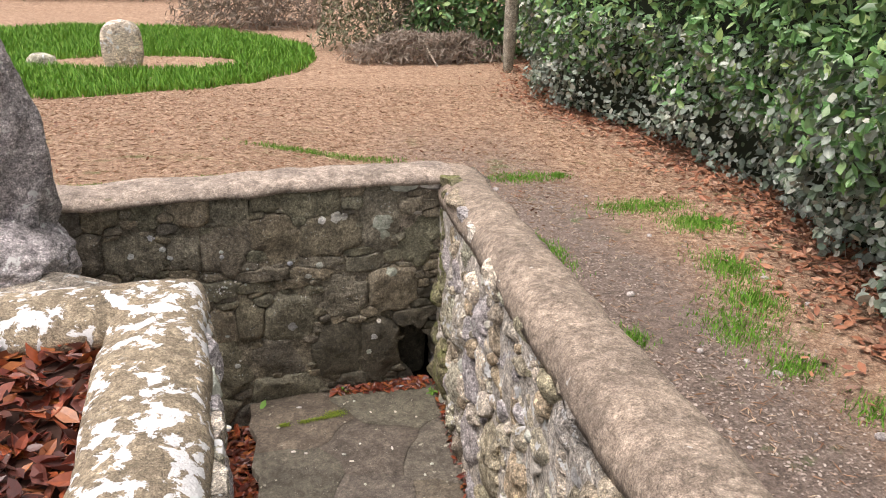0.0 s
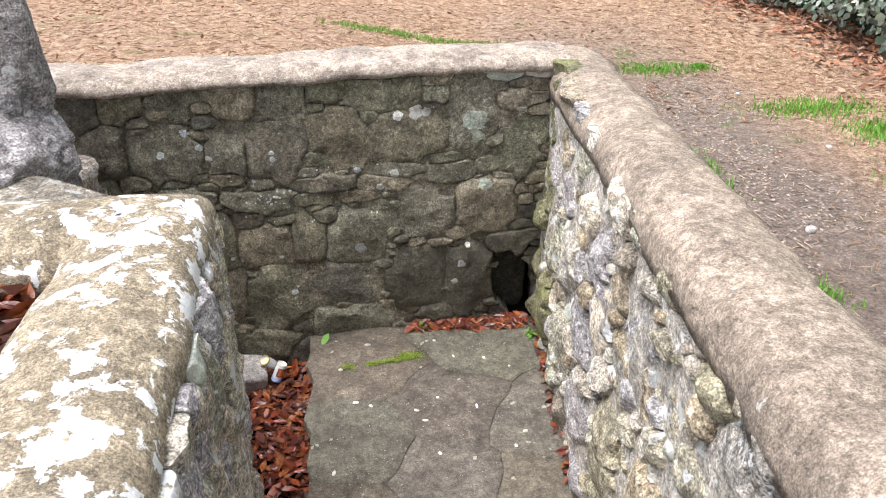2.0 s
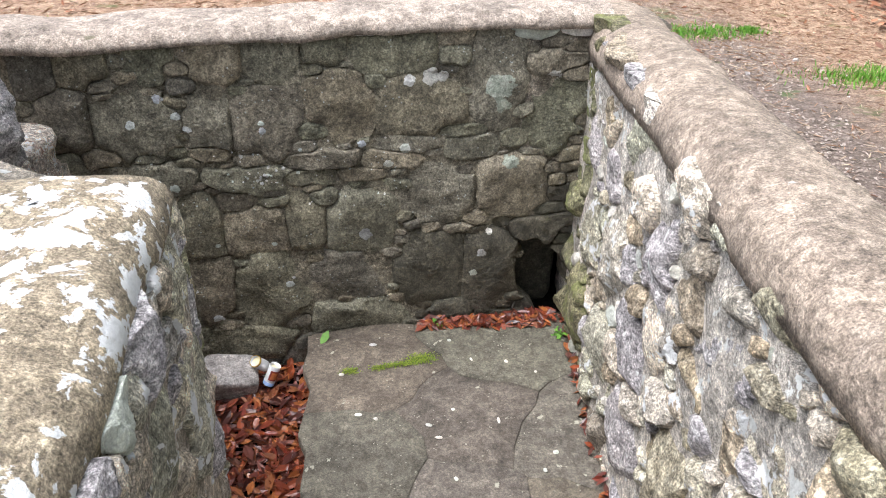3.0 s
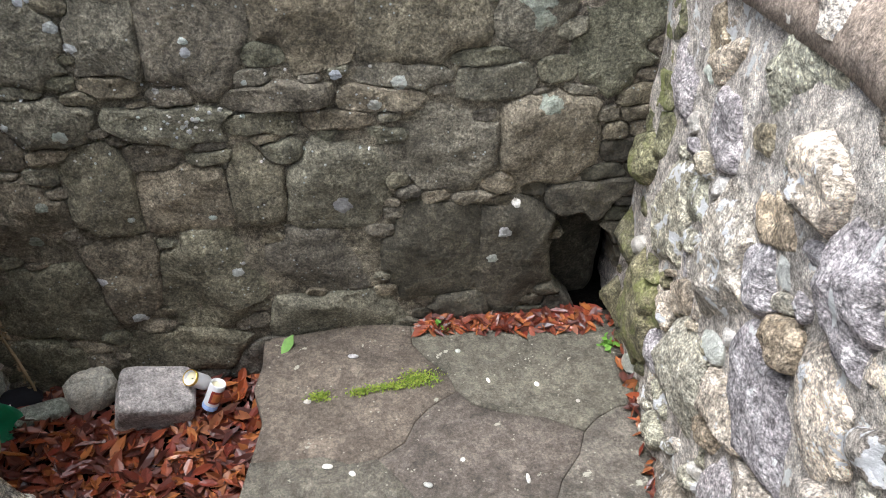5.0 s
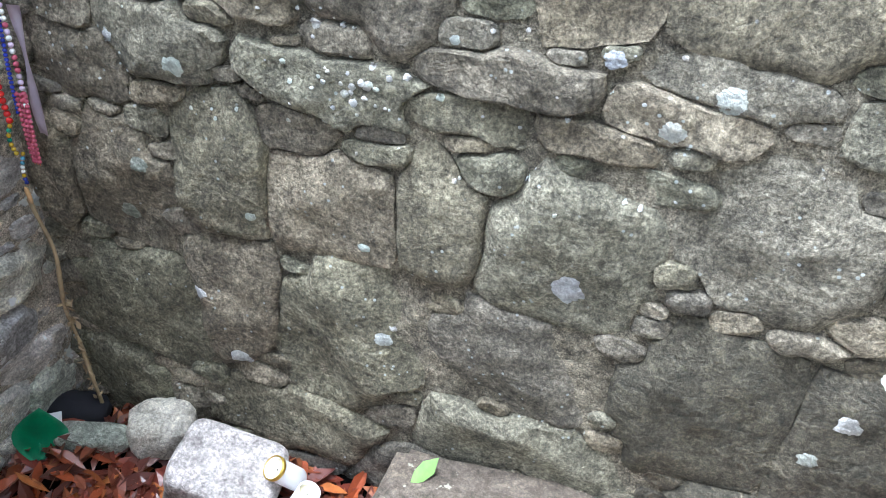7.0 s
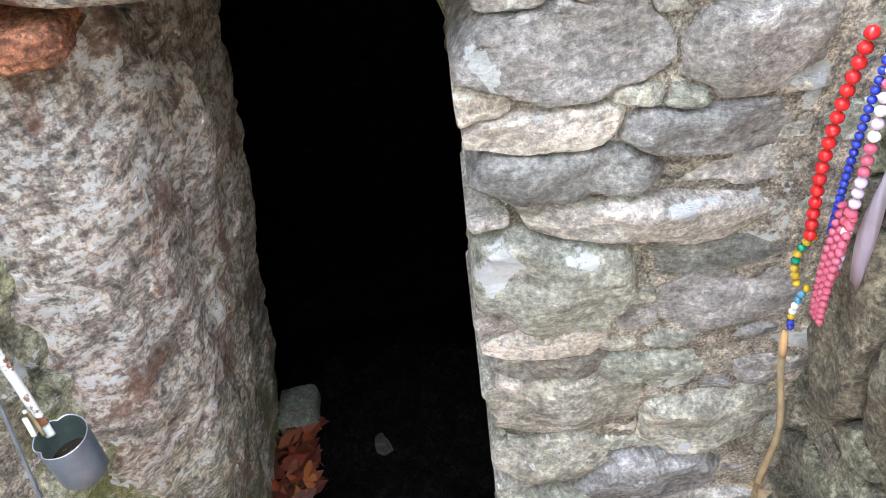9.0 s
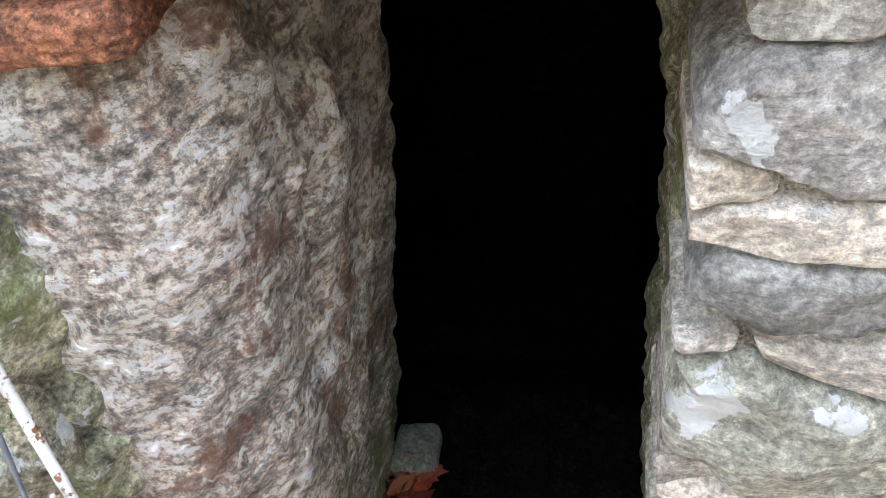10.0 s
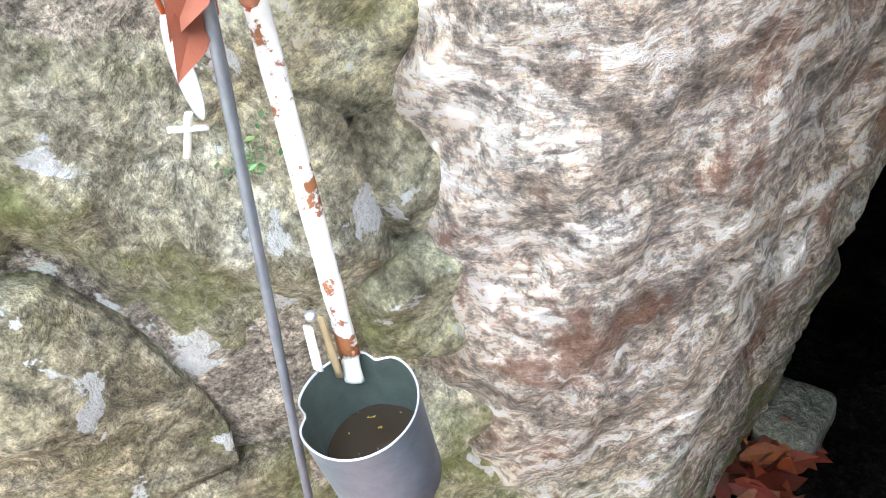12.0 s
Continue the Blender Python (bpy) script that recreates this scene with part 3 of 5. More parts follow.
BACK_WHITE = [(-0.58, 1.308, 0.055, 0.018), (-0.47, 1.31, 0.045, 0.014), (0.09, 1.308, 0.058, 0.014), (0.21, 1.31, 0.045, 0.014), (0.71, 1.295, 0.08, 0.024), (0.88, 1.295, 0.05, 0.015), (-0.78, 1.30, 0.026, 0.028)]
back_seeds = BACK_WHITE + BACK_TOP + BACK_UPPER + BACK_SLATE + BACK_MID + BACK_LOW
back_skin = []
back_box = (-1.15, 0.96, -0.25, 1.325)
# stones low towards the right corner are painted darker for the shade there
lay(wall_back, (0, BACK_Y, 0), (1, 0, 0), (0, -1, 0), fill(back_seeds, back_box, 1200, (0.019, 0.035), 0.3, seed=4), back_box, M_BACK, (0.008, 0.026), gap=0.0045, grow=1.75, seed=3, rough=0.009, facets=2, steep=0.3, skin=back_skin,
    inside=lambda u, v: abs((u - 0.835 + 0.16 * (v - 0.2) + 0.05 * noise.noise(Vector((u * 12, v * 12, 2)))) / 0.095) ** 2.4 + abs((v - 0.17 + 0.06 * noise.noise(Vector((u * 9, v * 9, 7)))) / 0.21) ** 2.4 > 1, special=lambda i, q, rng: M_WHITE if i < len(BACK_WHITE) else (M_BACK_DAMP_SHADE if q[0] > 0.46 and q[1] < 0.5 or q[0] > 0.2 and q[1] < 0.33 or q[0] > 0.72 and q[1] < 0.62 else None))
LICHEN_HIGH = [(0.326, 1.139, 0.033), (0.243, 1.126, 0.023), (0.373, 1.137, 0.024), (0.803, 1.125, 0.03), (-0.669, 1.093, 0.021), (-0.78, 0.999, 0.017), (-0.617, 1.024, 0.02), (-0.316, 0.983, 0.013), (-0.584, 0.973, 0.017), (-0.315, 0.954, 0.015)]
LICHEN_MID = [(0.056, 0.881, 0.018), (0.225, 0.852, 0.024), (0.157, 0.79, 0.022), (0.056, 0.478, 0.028), (-0.268, 0.254, 0.019), (-0.25, 0.285, 0.011), (-0.661, 0.738, 0.019), (-0.404, 0.852, 0.009), (-0.18, 0.864, 0.009), (-0.795, 0.763, 0.011)]
LICHEN_LOW = [(0.578, 0.451, 0.014), (0.548, 0.354, 0.022), (0.517, 0.246, 0.020), (-0.58, 0.11, 0.024), (-0.66, 0.262, 0.018), (-0.536, 0.468, 0.011), (-0.314, 0.455, 0.012)]
LICHEN_GREEN = [(0.651, 0.777, 0.034), (0.611, 1.011, 0.036), (0.593, 1.085, 0.063), (-0.76, 0.526, 0.018), (-0.811, 0.403, 0.022)]
rng_dot = np.random.RandomState(17)
LICHEN_DOTS = [(-0.345 + rng_dot.normal(0, 0.055), 0.757 + rng_dot.normal(0, 0.022), rng_dot.uniform(0.003, 0.008)) for _ in range(30)] + [(rng_dot.uniform(-0.95, 0.2), rng_dot.uniform(0.62, 0.9), rng_dot.uniform(0.002, 0.005)) for _ in range(50)]


def on_back(u, v):
    return Vector((u, BACK_Y - 0.15, v)), Vector((0, 1, 0))


crust(wall_back, back_skin, LICHEN_HIGH + LICHEN_MID + LICHEN_LOW + LICHEN_DOTS, on_back, 0.14, M_LICHEN, 5)
crust(wall_back, back_skin, LICHEN_GREEN, on_back, 0.14, M_LICHEN_GREEN, 6)
coping_back = new("coping", sweep("coping", [(-1.6, 4.145), (1.02, 4.145)], 0.32, 0.055, M_COPING, lambda x, y: 1.372 + 0.012 * math.sin(3 * x) - 0.03 * smoothstep(-0.5, -1.2, x), 2))
tagged(coping_back, "rounded grey-brown cement coping along the back wall", "coping", "wall copings")

# stone deep in the hollow, darkened in colour for the shade there
recess_stone = part("stone", rock_mesh("stone", (0.10, 0.05, 0.19), M_SHADED_STONE, 51, 4, 5.0, 0.05), None, wall_back)
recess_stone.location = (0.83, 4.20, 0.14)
# ---- low wall beside the path ----
d_right = Vector((-0.14, -1, 0)).normalized()
n_right = Vector((-1, 0.14, 0)).normalized()
wall_right = structure("wall_right", prism("wall_right", [(right_x(-0.6) + 0.004, -0.6), (right_x(-0.6) + 0.31, -0.6), (right_x(4.3) + 0.31, 4.3), (right_x(4.3) + 0.004, 4.3)], -0.5, 1.26, M_MORTAR_PALE, 0.08, 0.02), "rough rubble wall of pale lichened stones beside a path", "wall")
right_seeds = [(1.18, 1.0, 0.085, 0.19, 0.45), (1.62, 1.04, 0.13, 0.14, 0.5), (1.95, 0.70, 0.16, 0.09, 0.5), (0.35, 0.62, 0.14, 0.16, 0.2), (0.28, 0.95, 0.11, 0.13, 0.3), (0.30, 0.24, 0.13, 0.15, 0.3), (0.75, 0.75, 0.12, 0.16, 0.4), (0.7, 0.35, 0.16, 0.15, 0.4), (1.15, 0.3, 0.18, 0.14, 0.5), (1.2, 0.85, 0.1, 0.17, 0.4), (1.55, 0.5, 0.1, 0.2, 0.5)]


def right_stone(i, q, rng):
    a = rng.rand()
    if i < 2:
        return M_SLATE
    if q[2] < 0.06 and a < 0.16:
        return M_WHITE
    # next to the back wall: olive stones with corner shade in their colour
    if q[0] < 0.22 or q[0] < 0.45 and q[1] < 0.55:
        return M_RIGHT_OLIVE_SHADE
    return M_SLATE if a > 0.86 else (M_RIGHT_TAN if a > 0.62 or (q[0] < 0.45 and a > 0.3) else M_RIGHT)


right_box = (0.02, 4.5, -0.1, 1.36)
right_all = [tuple(q[:4]) + (q[4] + (0.45 if k >= len(right_seeds) else 0),) for k, q in enumerate(fill(right_seeds, right_box, 4000, (0.022, 0.10), 0.36, seed=9))]
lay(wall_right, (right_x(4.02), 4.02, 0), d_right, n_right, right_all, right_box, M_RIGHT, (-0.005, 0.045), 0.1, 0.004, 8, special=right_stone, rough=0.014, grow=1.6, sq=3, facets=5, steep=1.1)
coping_right = new("coping", sweep("coping", [(right_x(4.3) + 0.14, 4.3), (right_x(-0.6) + 0.14, -0.6)], 0.31, 0.12, M_COPING, right_top, 5))
tagged(coping_right, "rounded pinkish cement coping sloping along the side wall", "coping", "wall copings")

# ---- the pier with its leaf-filled bed ----
pier = structure("wall_left", prism("wall_left", [(-0.425, -0.6), (-0.425, 2.78), (-1.02, 3.185), (-1.8, 3.1), (-1.8, 2.5), (-0.77, 2.5), (-0.9, -0.6)], -0.5, 1.29, M_MORTAR_PALE, 0.08, 0.015), "thick rubble wall of the raised bed, lichened and mossy", "wall")
pier_box = (-0.6, 2.79, -0.3, 1.325)
pier_seeds = [(2.62, 1.22, 0.10, 0.12), (2.6, 0.85, 0.13, 0.2), (2.58, 0.4, 0.13, 0.2), (2.12, 1.285, 0.05, 0.045), (2.3, 1.05, 0.13, 0.14), (2.2, 0.65, 0.18, 0.15), (1.85, 1.1, 0.14, 0.17)]
lay(pier, (-0.42, 0, 0), (0, 1, 0), (1, 0, 0), fill(pier_seeds, pier_box, 5000, (0.014, 0.08), 0.5, seed=12), pier_box, M_RIGHT, (0.0, 0.022), 0.09, 0.002, 13, special=lambda i, q, rng: M_WHITE if i == 3 else (M_SLATE if rng.rand() < 0.3 else None), rough=0.014, facets=5, steep=0.8)
end_box = (0.0, 0.74, -0.3, 1.27)
end_seeds = [(0.13, 1.15, 0.13, 0.14), (0.14, 0.8, 0.14, 0.18), (0.15, 0.35, 0.15, 0.2), (0.40, 1.0, 0.12, 0.16), (0.43, 0.7, 0.14, 0.09), (0.45, 0.5, 0.15, 0.09, -0.3), (0.44, 0.25, 0.16, 0.12), (0.62, 0.62, 0.06, 0.22)]
lay(pier, (-0.42, 2.80, 0), (-0.60, 0.40, 0), (0.40, 0.60, 0), fill(end_seeds, end_box, 2500, (0.03, 0.06), 0.5, seed=15), end_box, M_MOSSY, (0.0, 0.016), 0.09, 0.0012, 16, rough=0.022, grow=1.9, sq=4, facets=4, steep=0.5)
coping_pier = new("coping", sweep("coping", [(-0.70, -0.6), (-0.60, 2.61), (-1.9, 2.64)], 0.34, 0.11, M_COPING_L, lambda x, y: 1.43, 7))
tagged(coping_pier, "broad rounded coping blotched with white lichen", "coping", "wall copings")
bed = structure("bed_soil", prism("bed_soil", [(-2.6, -0.6), (-0.72, -0.6), (-0.72, 2.6), (-2.6, 2.6)], 0.5, 1.27, M_LITTER, 0.15, 0.02), "soil of the raised bed under dead leaves", "soil")

# ---- the well house: jamb wall, lintel, chamber ----
wall_jamb = structure("wall_jamb", prism("wall_jamb", [(-1.06, 3.67), (-1.02, 4.1), (-1.75, 4.1), (-1.75, 3.70)], -0.5, 0.86, M_MORTAR_PALE, 0.07, 0.01), "coursed pale rubble jamb beside the well opening", "wall")
JAMB_HIGH = [(3.735, 0.80, 0.092, 0.045), (3.90, 0.79, 0.065, 0.05), (3.715, 0.725, 0.07, 0.02), (3.86, 0.705, 0.075, 0.026), (3.74, 0.672, 0.09, 0.024), (3.90, 0.655, 0.07, 0.018), (3.81, 0.605, 0.12, 0.03), (3.872, 0.64, 0.02, 0.014), (3.72, 0.535, 0.09, 0.075), (3.88, 0.545, 0.07, 0.022), (3.92, 0.475, 0.09, 0.045)]
JAMB_LOW = [(3.71, 0.437, 0.065, 0.02), (3.72, 0.39, 0.06, 0.024), (3.84, 0.37, 0.07, 0.026), (3.74, 0.31, 0.095, 0.052), (3.91, 0.26, 0.09, 0.055), (3.72, 0.20, 0.08, 0.05), (3.85, 0.14, 0.10, 0.05), (3.72, 0.08, 0.09, 0.05), (3.92, 0.05, 0.09, 0.05), (3.78, -0.04, 0.12, 0.06), (3.94, -0.08, 0.08, 0.07)]
jamb_box = (3.635, 4.03, -0.25, 0.87)
lay(wall_jamb, (-1.235, 0, -0.015), (0.05, 1, 0), (1, -0.05, 0), fill(JAMB_HIGH + JAMB_LOW, jamb_box, 3000, (0.008, 0.03), 0.35, seed=21), jamb_box, M_LEFT, (0.010, 0.036), 0.12, 0.003, 22, special=lambda i, q, rng: M_WHITE if i == 7 else (M_LEFT_SLATE if i in (3, 4, 9, 12) else None), rough=0.012, grow=1.5, sq=6, facets=3, steep=0.35)
reveal_box = (0.0, 0.5, -0.25, 0.87)
lay(wall_jamb, (-1.06, 3.665, 0), (-1, 0.03, 0), (0, -1, 0), fill([], reveal_box, 2500, (0.02, 0.07), 0.45, seed=25), reveal_box, M_MOSSY, (0.005, 0.025), 0.05, 0.004, 26)
# the chamber's darkness is painted: its walls and floor are near-black
structure("wall_chamber", prism("wall_chamber", [(-2.35, 2.9), (-2.2, 2.9), (-2.2, 4.1), (-2.35, 4.1)], -0.5, 1.0, M_SHADE_BLACK), "stone wall at the back of the well chamber, blackened for shade", "wall")
structure("wall_chamber_side", prism("wall_chamber_side", [(-2.2, 3.7), (-1.7, 3.7), (-1.7, 4.1), (-2.2, 4.1)], -0.5, 1.0, M_SHADE_BLACK), "side wall of the well chamber, blackened for shade", "wall")
structure("wall_chamber_near", prism("wall_chamber_near", [(-2.2, 2.7), (-1.3, 2.7), (-1.3, 3.1), (-2.2, 3.1)], -0.5, 1.0, M_SHADE_BLACK), "near wall of the well chamber, blackened for shade", "wall")
structure("well_floor", prism("well_floor", [(-2.3, 2.9), (-1.0, 2.9), (-1.0, 3.9), (-2.3, 3.9)], -0.5, -0.20, M_SHADE_BLACK), "floor of the well chamber, blackened for shade", "floor")
menhir = new("standing_slab", rock_mesh("standing_slab", (0.55, 0.26, 0.80), M_SLATE, 8, 6, 2.3, 0.10, 1.8))
menhir.location, menhir.rotation_euler = (-1.60, 3.55, 1.72), (0, radians(-10), 0)
tagged(menhir, "tall purple-grey standing slab set above the well", "standing stone")


def schist(me, lift, seed):
    """Raises folded, splintered leaves of schist on a rock's surface."""
    normals = [v.normal.copy() for v in me.vertices]
    places = []
    for v, nrm in zip(me.vertices, normals):
        p = v.co.copy()
        fold = p.z * 0.75 - p.y * 0.55 + 0.05 * noise.noise(p * 4 + Vector((seed, 0, 0)))
        q = Vector((p.x * 6 + seed, p.y * 9, fold * 34))
        n = noise.fractal(q, 0.8, 2.1, 5) + 0.6 * abs(noise.noise(q * 2.3)) - 0.7 * max(0.0, noise.noise(Vector((p.y * 3, p.z * 3, seed))))
        places.extend(p + nrm * (lift * n))
    me.vertices.foreach_set("co", places)
    me.update()
    return me


boulder = new("boulder", schist(rock_mesh("boulder", (0.30, 0.36, 0.70), M_BOULDER, 5, 7, 6.0, 0.05, 3.0), 0.008, 5))
boulder.location, boulder.rotation_euler = (-1.325, 2.933, 0.28), (radians(-9), 0, radians(-3))
tagged(boulder, "large glittering schist boulder beside the well opening", "boulder")
lintel = new("lintel_stone", schist(rock_mesh("lintel_stone", (0.62, 0.55, 0.11), M_BOULDER, 3, 6, 10.0, 0.03), 0.008, 9))
lintel.location, lintel.rotation_euler = (-1.64, 3.50, 0.972), (radians(-5), 0, 0)
tagged(lintel, "heavy pale schist lintel over the well opening", "lintel")
shoulder = new("shoulder_rock", schist(rock_mesh("shoulder_rock", (0.42, 0.36, 0.26), M_SLATE, 12, 6, 3.0, 0.09), 0.012, 3))
shoulder.location, shoulder.rotation_euler = (-1.40, 3.42, 1.25), (0, radians(14), radians(-6))
tagged(shoulder, "rough purple-grey rock packed at the foot of the slab", "rock")
red = new("red_stone", rock_mesh("red_stone", (0.07, 0.085, 0.017), M_RED, 9, 5, 6.0, 0.06))
red.location, red.rotation_euler = (-1.085, 3.255, 0.862), (radians(-3), 0, radians(4))
tagged(red, "flat rust-red sandstone wedged above the boulder", "stone")

# ---- flags ----
flags = structure("paving", prism("paving", [(-0.27, 2.70), (right_x(2.7) + 0.02, 2.70), (right_x(4.0) + 0.02, 4.02), (-0.19, 4.0)], -0.4, -0.012, M_SLAB, 0.1, 0.006), "raised grey flagstone paving, worn and mossy at the joints", "paving")


def flag_seeds():
    return [(0.02, 3.72), (0.62, 3.80), (0.40, 3.40), (-0.06, 3.22), (0.80, 3.22), (0.28, 2.92), (0.70, 2.80), (-0.1, 2.75)]


def lay_flags():
    pts = np.array(flag_seeds())
    lo = lambda y: -0.27 + 0.07 * (y - 2.7) / 1.3
    for i, (cx, cy) in enumerate(pts):
        poly = [Vector((x, y)) for x, y in ((-0.26, 2.62), (1.0, 2.62), (1.0, 3.99), (-0.26, 3.99))]
        for j, (ox, oy) in enumerate(pts):
            if i == j:
                continue
            mid, nrm = Vector(((cx + ox) / 2, (cy + oy) / 2)), Vector((cx - ox, cy - oy)).normalized()
            out = []
            for a, b in zip(poly, poly[1:] + poly[:1]):
                da, db = (a - mid).dot(nrm) - 0.0005, (b - mid).dot(nrm) - 0.0005
                if da >= 0:
                    out.append(a)
                if (da >= 0) != (db >= 0):
                    out.append(a.lerp(b, da / (da - db)))
            poly = out
            if len(poly) < 3:
                break
        if len(poly) < 3:
            continue
        poly = [Vector((min(max(p.x, lo(p.y)), right_x(p.y) + 0.02), p.y)) for p in poly]
        c = sum(poly, Vector((0, 0))) / len(poly)
        ring = []
        for a, b in zip(poly, poly[1:] + poly[:1]):
            for t in (0, 0.25, 0.5, 0.75):
                p = a.lerp(b, t)
                w = noise.noise_vector(Vector((p.x * 6, p.y * 6, 1))) + noise.noise_vector(Vector((p.x * 25, p.y * 25, 1))) * 0.25
                ring.append(p + Vector((w.x, w.y)) * 0.06)
        verts, faces, n = [], [], len(ring)
        h = 0.0015 * math.sin(i * 2.7)
        for k, (t, z) in enumerate(((1.0, -0.05), (1.0, 0.0 + h), (0.99, 0.003 + h), (0.6, 0.005 + h), (0.25, 0.005 + h))):
            for p in ring:
                q = c.lerp(p, t)
                verts.append((q.x - c.x, q.y - c.y, z + 0.004 * noise.noise(Vector((q.x * 8, q.y * 8, i)))))
        for k in range(4):
            for a in range(n):
                b = (a + 1) % n
                faces.append((k * n + a, k * n + b, (k + 1) * n + b, (k + 1) * n + a))
        faces.append(tuple(4 * n + a for a in range(n)))
        ob = part("flagstone", mesh_of("flagstone", verts, faces, M_SLAB), None, flags)
        ob.location = (c.x, c.y, 0.0)


lay_flags()


# ---- fallen leaves ----
def scatter(n, seed, where):
    rng = np.random.RandomState(seed)
    return [where(rng) for _ in range(n)]


def litter(name, me, label):
    return tagged(new(name, me), label, "fallen leaves", kind="stuff")


def channel(rng):
    x, y = rng.uniform(-1.1, -0.2), rng.uniform(2.75, 4.0)
    return ((x, y, LEAF_FLOOR + 0.006 + rng.uniform(0, 0.028) + 0.03 * noise.noise(Vector((x * 4, y * 4, 0)))), (0, 0, 1))


litter("leaf_litter", leaves("leaf_litter", scatter(3600, 41, channel), 0.072, M_DRY, 42, 0.35, 0.38, 0.36), "russet dead leaves filling the channel beside the flags")


def corner(rng):
    u = rng.beta(1, 2)
    x = rng.uniform(0.28, 0.88)
    return ((x, 3.99 - 0.12 * u * (0.4 + (x - 0.28)), 0.010 + 0.022 * (1 - u) * rng.rand()), (0, -0.2, 1))


litter("leaf_drift", leaves("leaf_drift", scatter(320, 43, corner), 0.058, M_DRY, 44, 0.3, 0.36, 0.22), "small drift of dead leaves in the wall corner")


def side_crack(rng):
    y = rng.uniform(2.8, 3.95)
    return ((right_x(y) - 0.03 * rng.rand(), y, 0.012 + 0.012 * rng.rand()), (-0.3, 0, 1))


litter("leaf_scatter", leaves("leaf_scatter", scatter(70, 45, side_crack), 0.05, M_DRY, 46), "dead leaves and litter along the foot of the wall")


def planter(rng):
    x, y = rng.uniform(-2.5, -0.74), rng.uniform(-0.5, 2.5)
    return ((x, y, 1.285 + rng.uniform(0, 0.05) + 0.03 * noise.noise(Vector((x * 3, y * 3, 0)))), (0, 0, 1))


litter("leaf_bed", leaves("leaf_bed", scatter(6000, 47, planter), 0.085, M_DRY, 48), "deep bed of glossy red-brown dead leaves")

# ---- hedge and scrub ----
HEDGE = [Vector(p) for p in ((2.75, -1.0), (2.7, 1.0), (3.0, 2.3), (3.4, 3.3), (3.9, 4.7), (4.15, 6.4), (3.75, 8.3), (4.6, 10.5), (6.5, 14.0))]


def hedge_at(t):
    t = min(max(t, 0), len(HEDGE) - 1.001)
    i = int(t)
    return HEDGE[i].lerp(HEDGE[i + 1], t - i)


def hedge_spot(rng, ivy):
    t = rng.uniform(0, len(HEDGE) - 1)
    p, q = hedge_at(t), hedge_at(t + 0.05)
    d = (q - p).normalized()
    out = Vector((-d.y, d.x))
    z = rng.uniform(0.02, 1.15) if ivy else rng.uniform(0.5, 3.4)
    bulge = 0.12 + 0.28 * math.sin(min(1.0, z / 2.6) * 2.6) + 0.34 * noise.noise(Vector((t * 2.2, z * 1.6, 5))) + 0.22 * noise.noise(Vector((t * 7, z * 4, 9)))
    off = bulge - (abs(rng.normal(0, 0.10)) if rng.rand() < 0.75 else rng.uniform(0, 0.5))
    x, y = p.x + out.x * off, p.y + out.y * off
    return ((x, y, ground_z(x, y) + z), (out.x + rng.normal(0, 0.4), out.y + rng.normal(0, 0.4), 0.6 + rng.normal(0, 0.3)))


hedge = base_thing("hedge", (3.6, 4.5, 0.9), "tall dense evergreen hedge overgrown with ivy", "hedge")
hedge_core = []
for k in range(len(HEDGE) * 6 - 6):
    p = hedge_at(k / 6)
    hedge_core.append((p.x + 0.22, p.y))


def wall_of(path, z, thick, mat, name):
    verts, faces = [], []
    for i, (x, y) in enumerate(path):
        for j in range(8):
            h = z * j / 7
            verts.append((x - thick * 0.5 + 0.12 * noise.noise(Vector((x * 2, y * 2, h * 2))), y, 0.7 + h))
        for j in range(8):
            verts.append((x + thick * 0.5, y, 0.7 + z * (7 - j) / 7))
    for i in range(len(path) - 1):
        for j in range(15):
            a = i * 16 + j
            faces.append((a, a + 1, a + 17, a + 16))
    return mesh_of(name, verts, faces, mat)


# near-black colour that stands for the shade between the leaves
M_HEDGE_SHADE = leaf_mat("hedge_inner_shade", [(0.012, 0.02, 0.01), (0.02, 0.03, 0.012)], 0.9)


def local(ob):
    ob.matrix_parent_inverse = ob.parent.matrix_basis.inverted()
    return ob


# a dark sheet is added behind the leaves as the hedge's inner shade
local(part("twig_mass", wall_of(hedge_core, 3.3, 0.3, M_HEDGE_SHADE, "twig_mass"), None, hedge, "dark sheet for the shade inside the hedge"))
local(part("foliage", leaves("foliage", scatter(26000, 51, lambda r: hedge_spot(r, False)), 0.095, M_HEDGE, 52, 0.25, 0.45, 0.7), None, hedge, "glossy dark green leaves"))
local(part("ivy", leaves("ivy", scatter(14000, 53, lambda r: hedge_spot(r, True)), 0.06, M_IVY, 54, 0.2, 0.75, 0.6), None, hedge, "grey-green ivy leaves"))


def hedge_foot(rng):
    t = rng.uniform(0, 7.5)
    p, q = hedge_at(t), hedge_at(t + 0.05)
    d = (q - p).normalized()
    off = abs(rng.normal(0.15, 0.28)) - 0.05
    x, y = p.x - d.y * off, p.y + d.x * off
    return ((x, y, ground_z(x, y) + 0.012 + rng.uniform(0, 0.03)), (0, 0, 1))


litter("leaf_verge", leaves("leaf_verge", scatter(7500, 55, hedge_foot), 0.062, M_VERGE, 56, 0.3, 0.42, 0.3), "dead leaves along the foot of the hedge")


def field_leaf(rng):
    x, y = rng.uniform(-4, 4), rng.uniform(4.3, 12)
    return ((x, y, ground_z(x, y) + 0.008), (0, 0, 1))


litter("leaf_strew", leaves("leaf_strew", scatter(1300, 57, field_leaf), 0.035, M_VERGE, 58), "scattered dead leaves on the field")


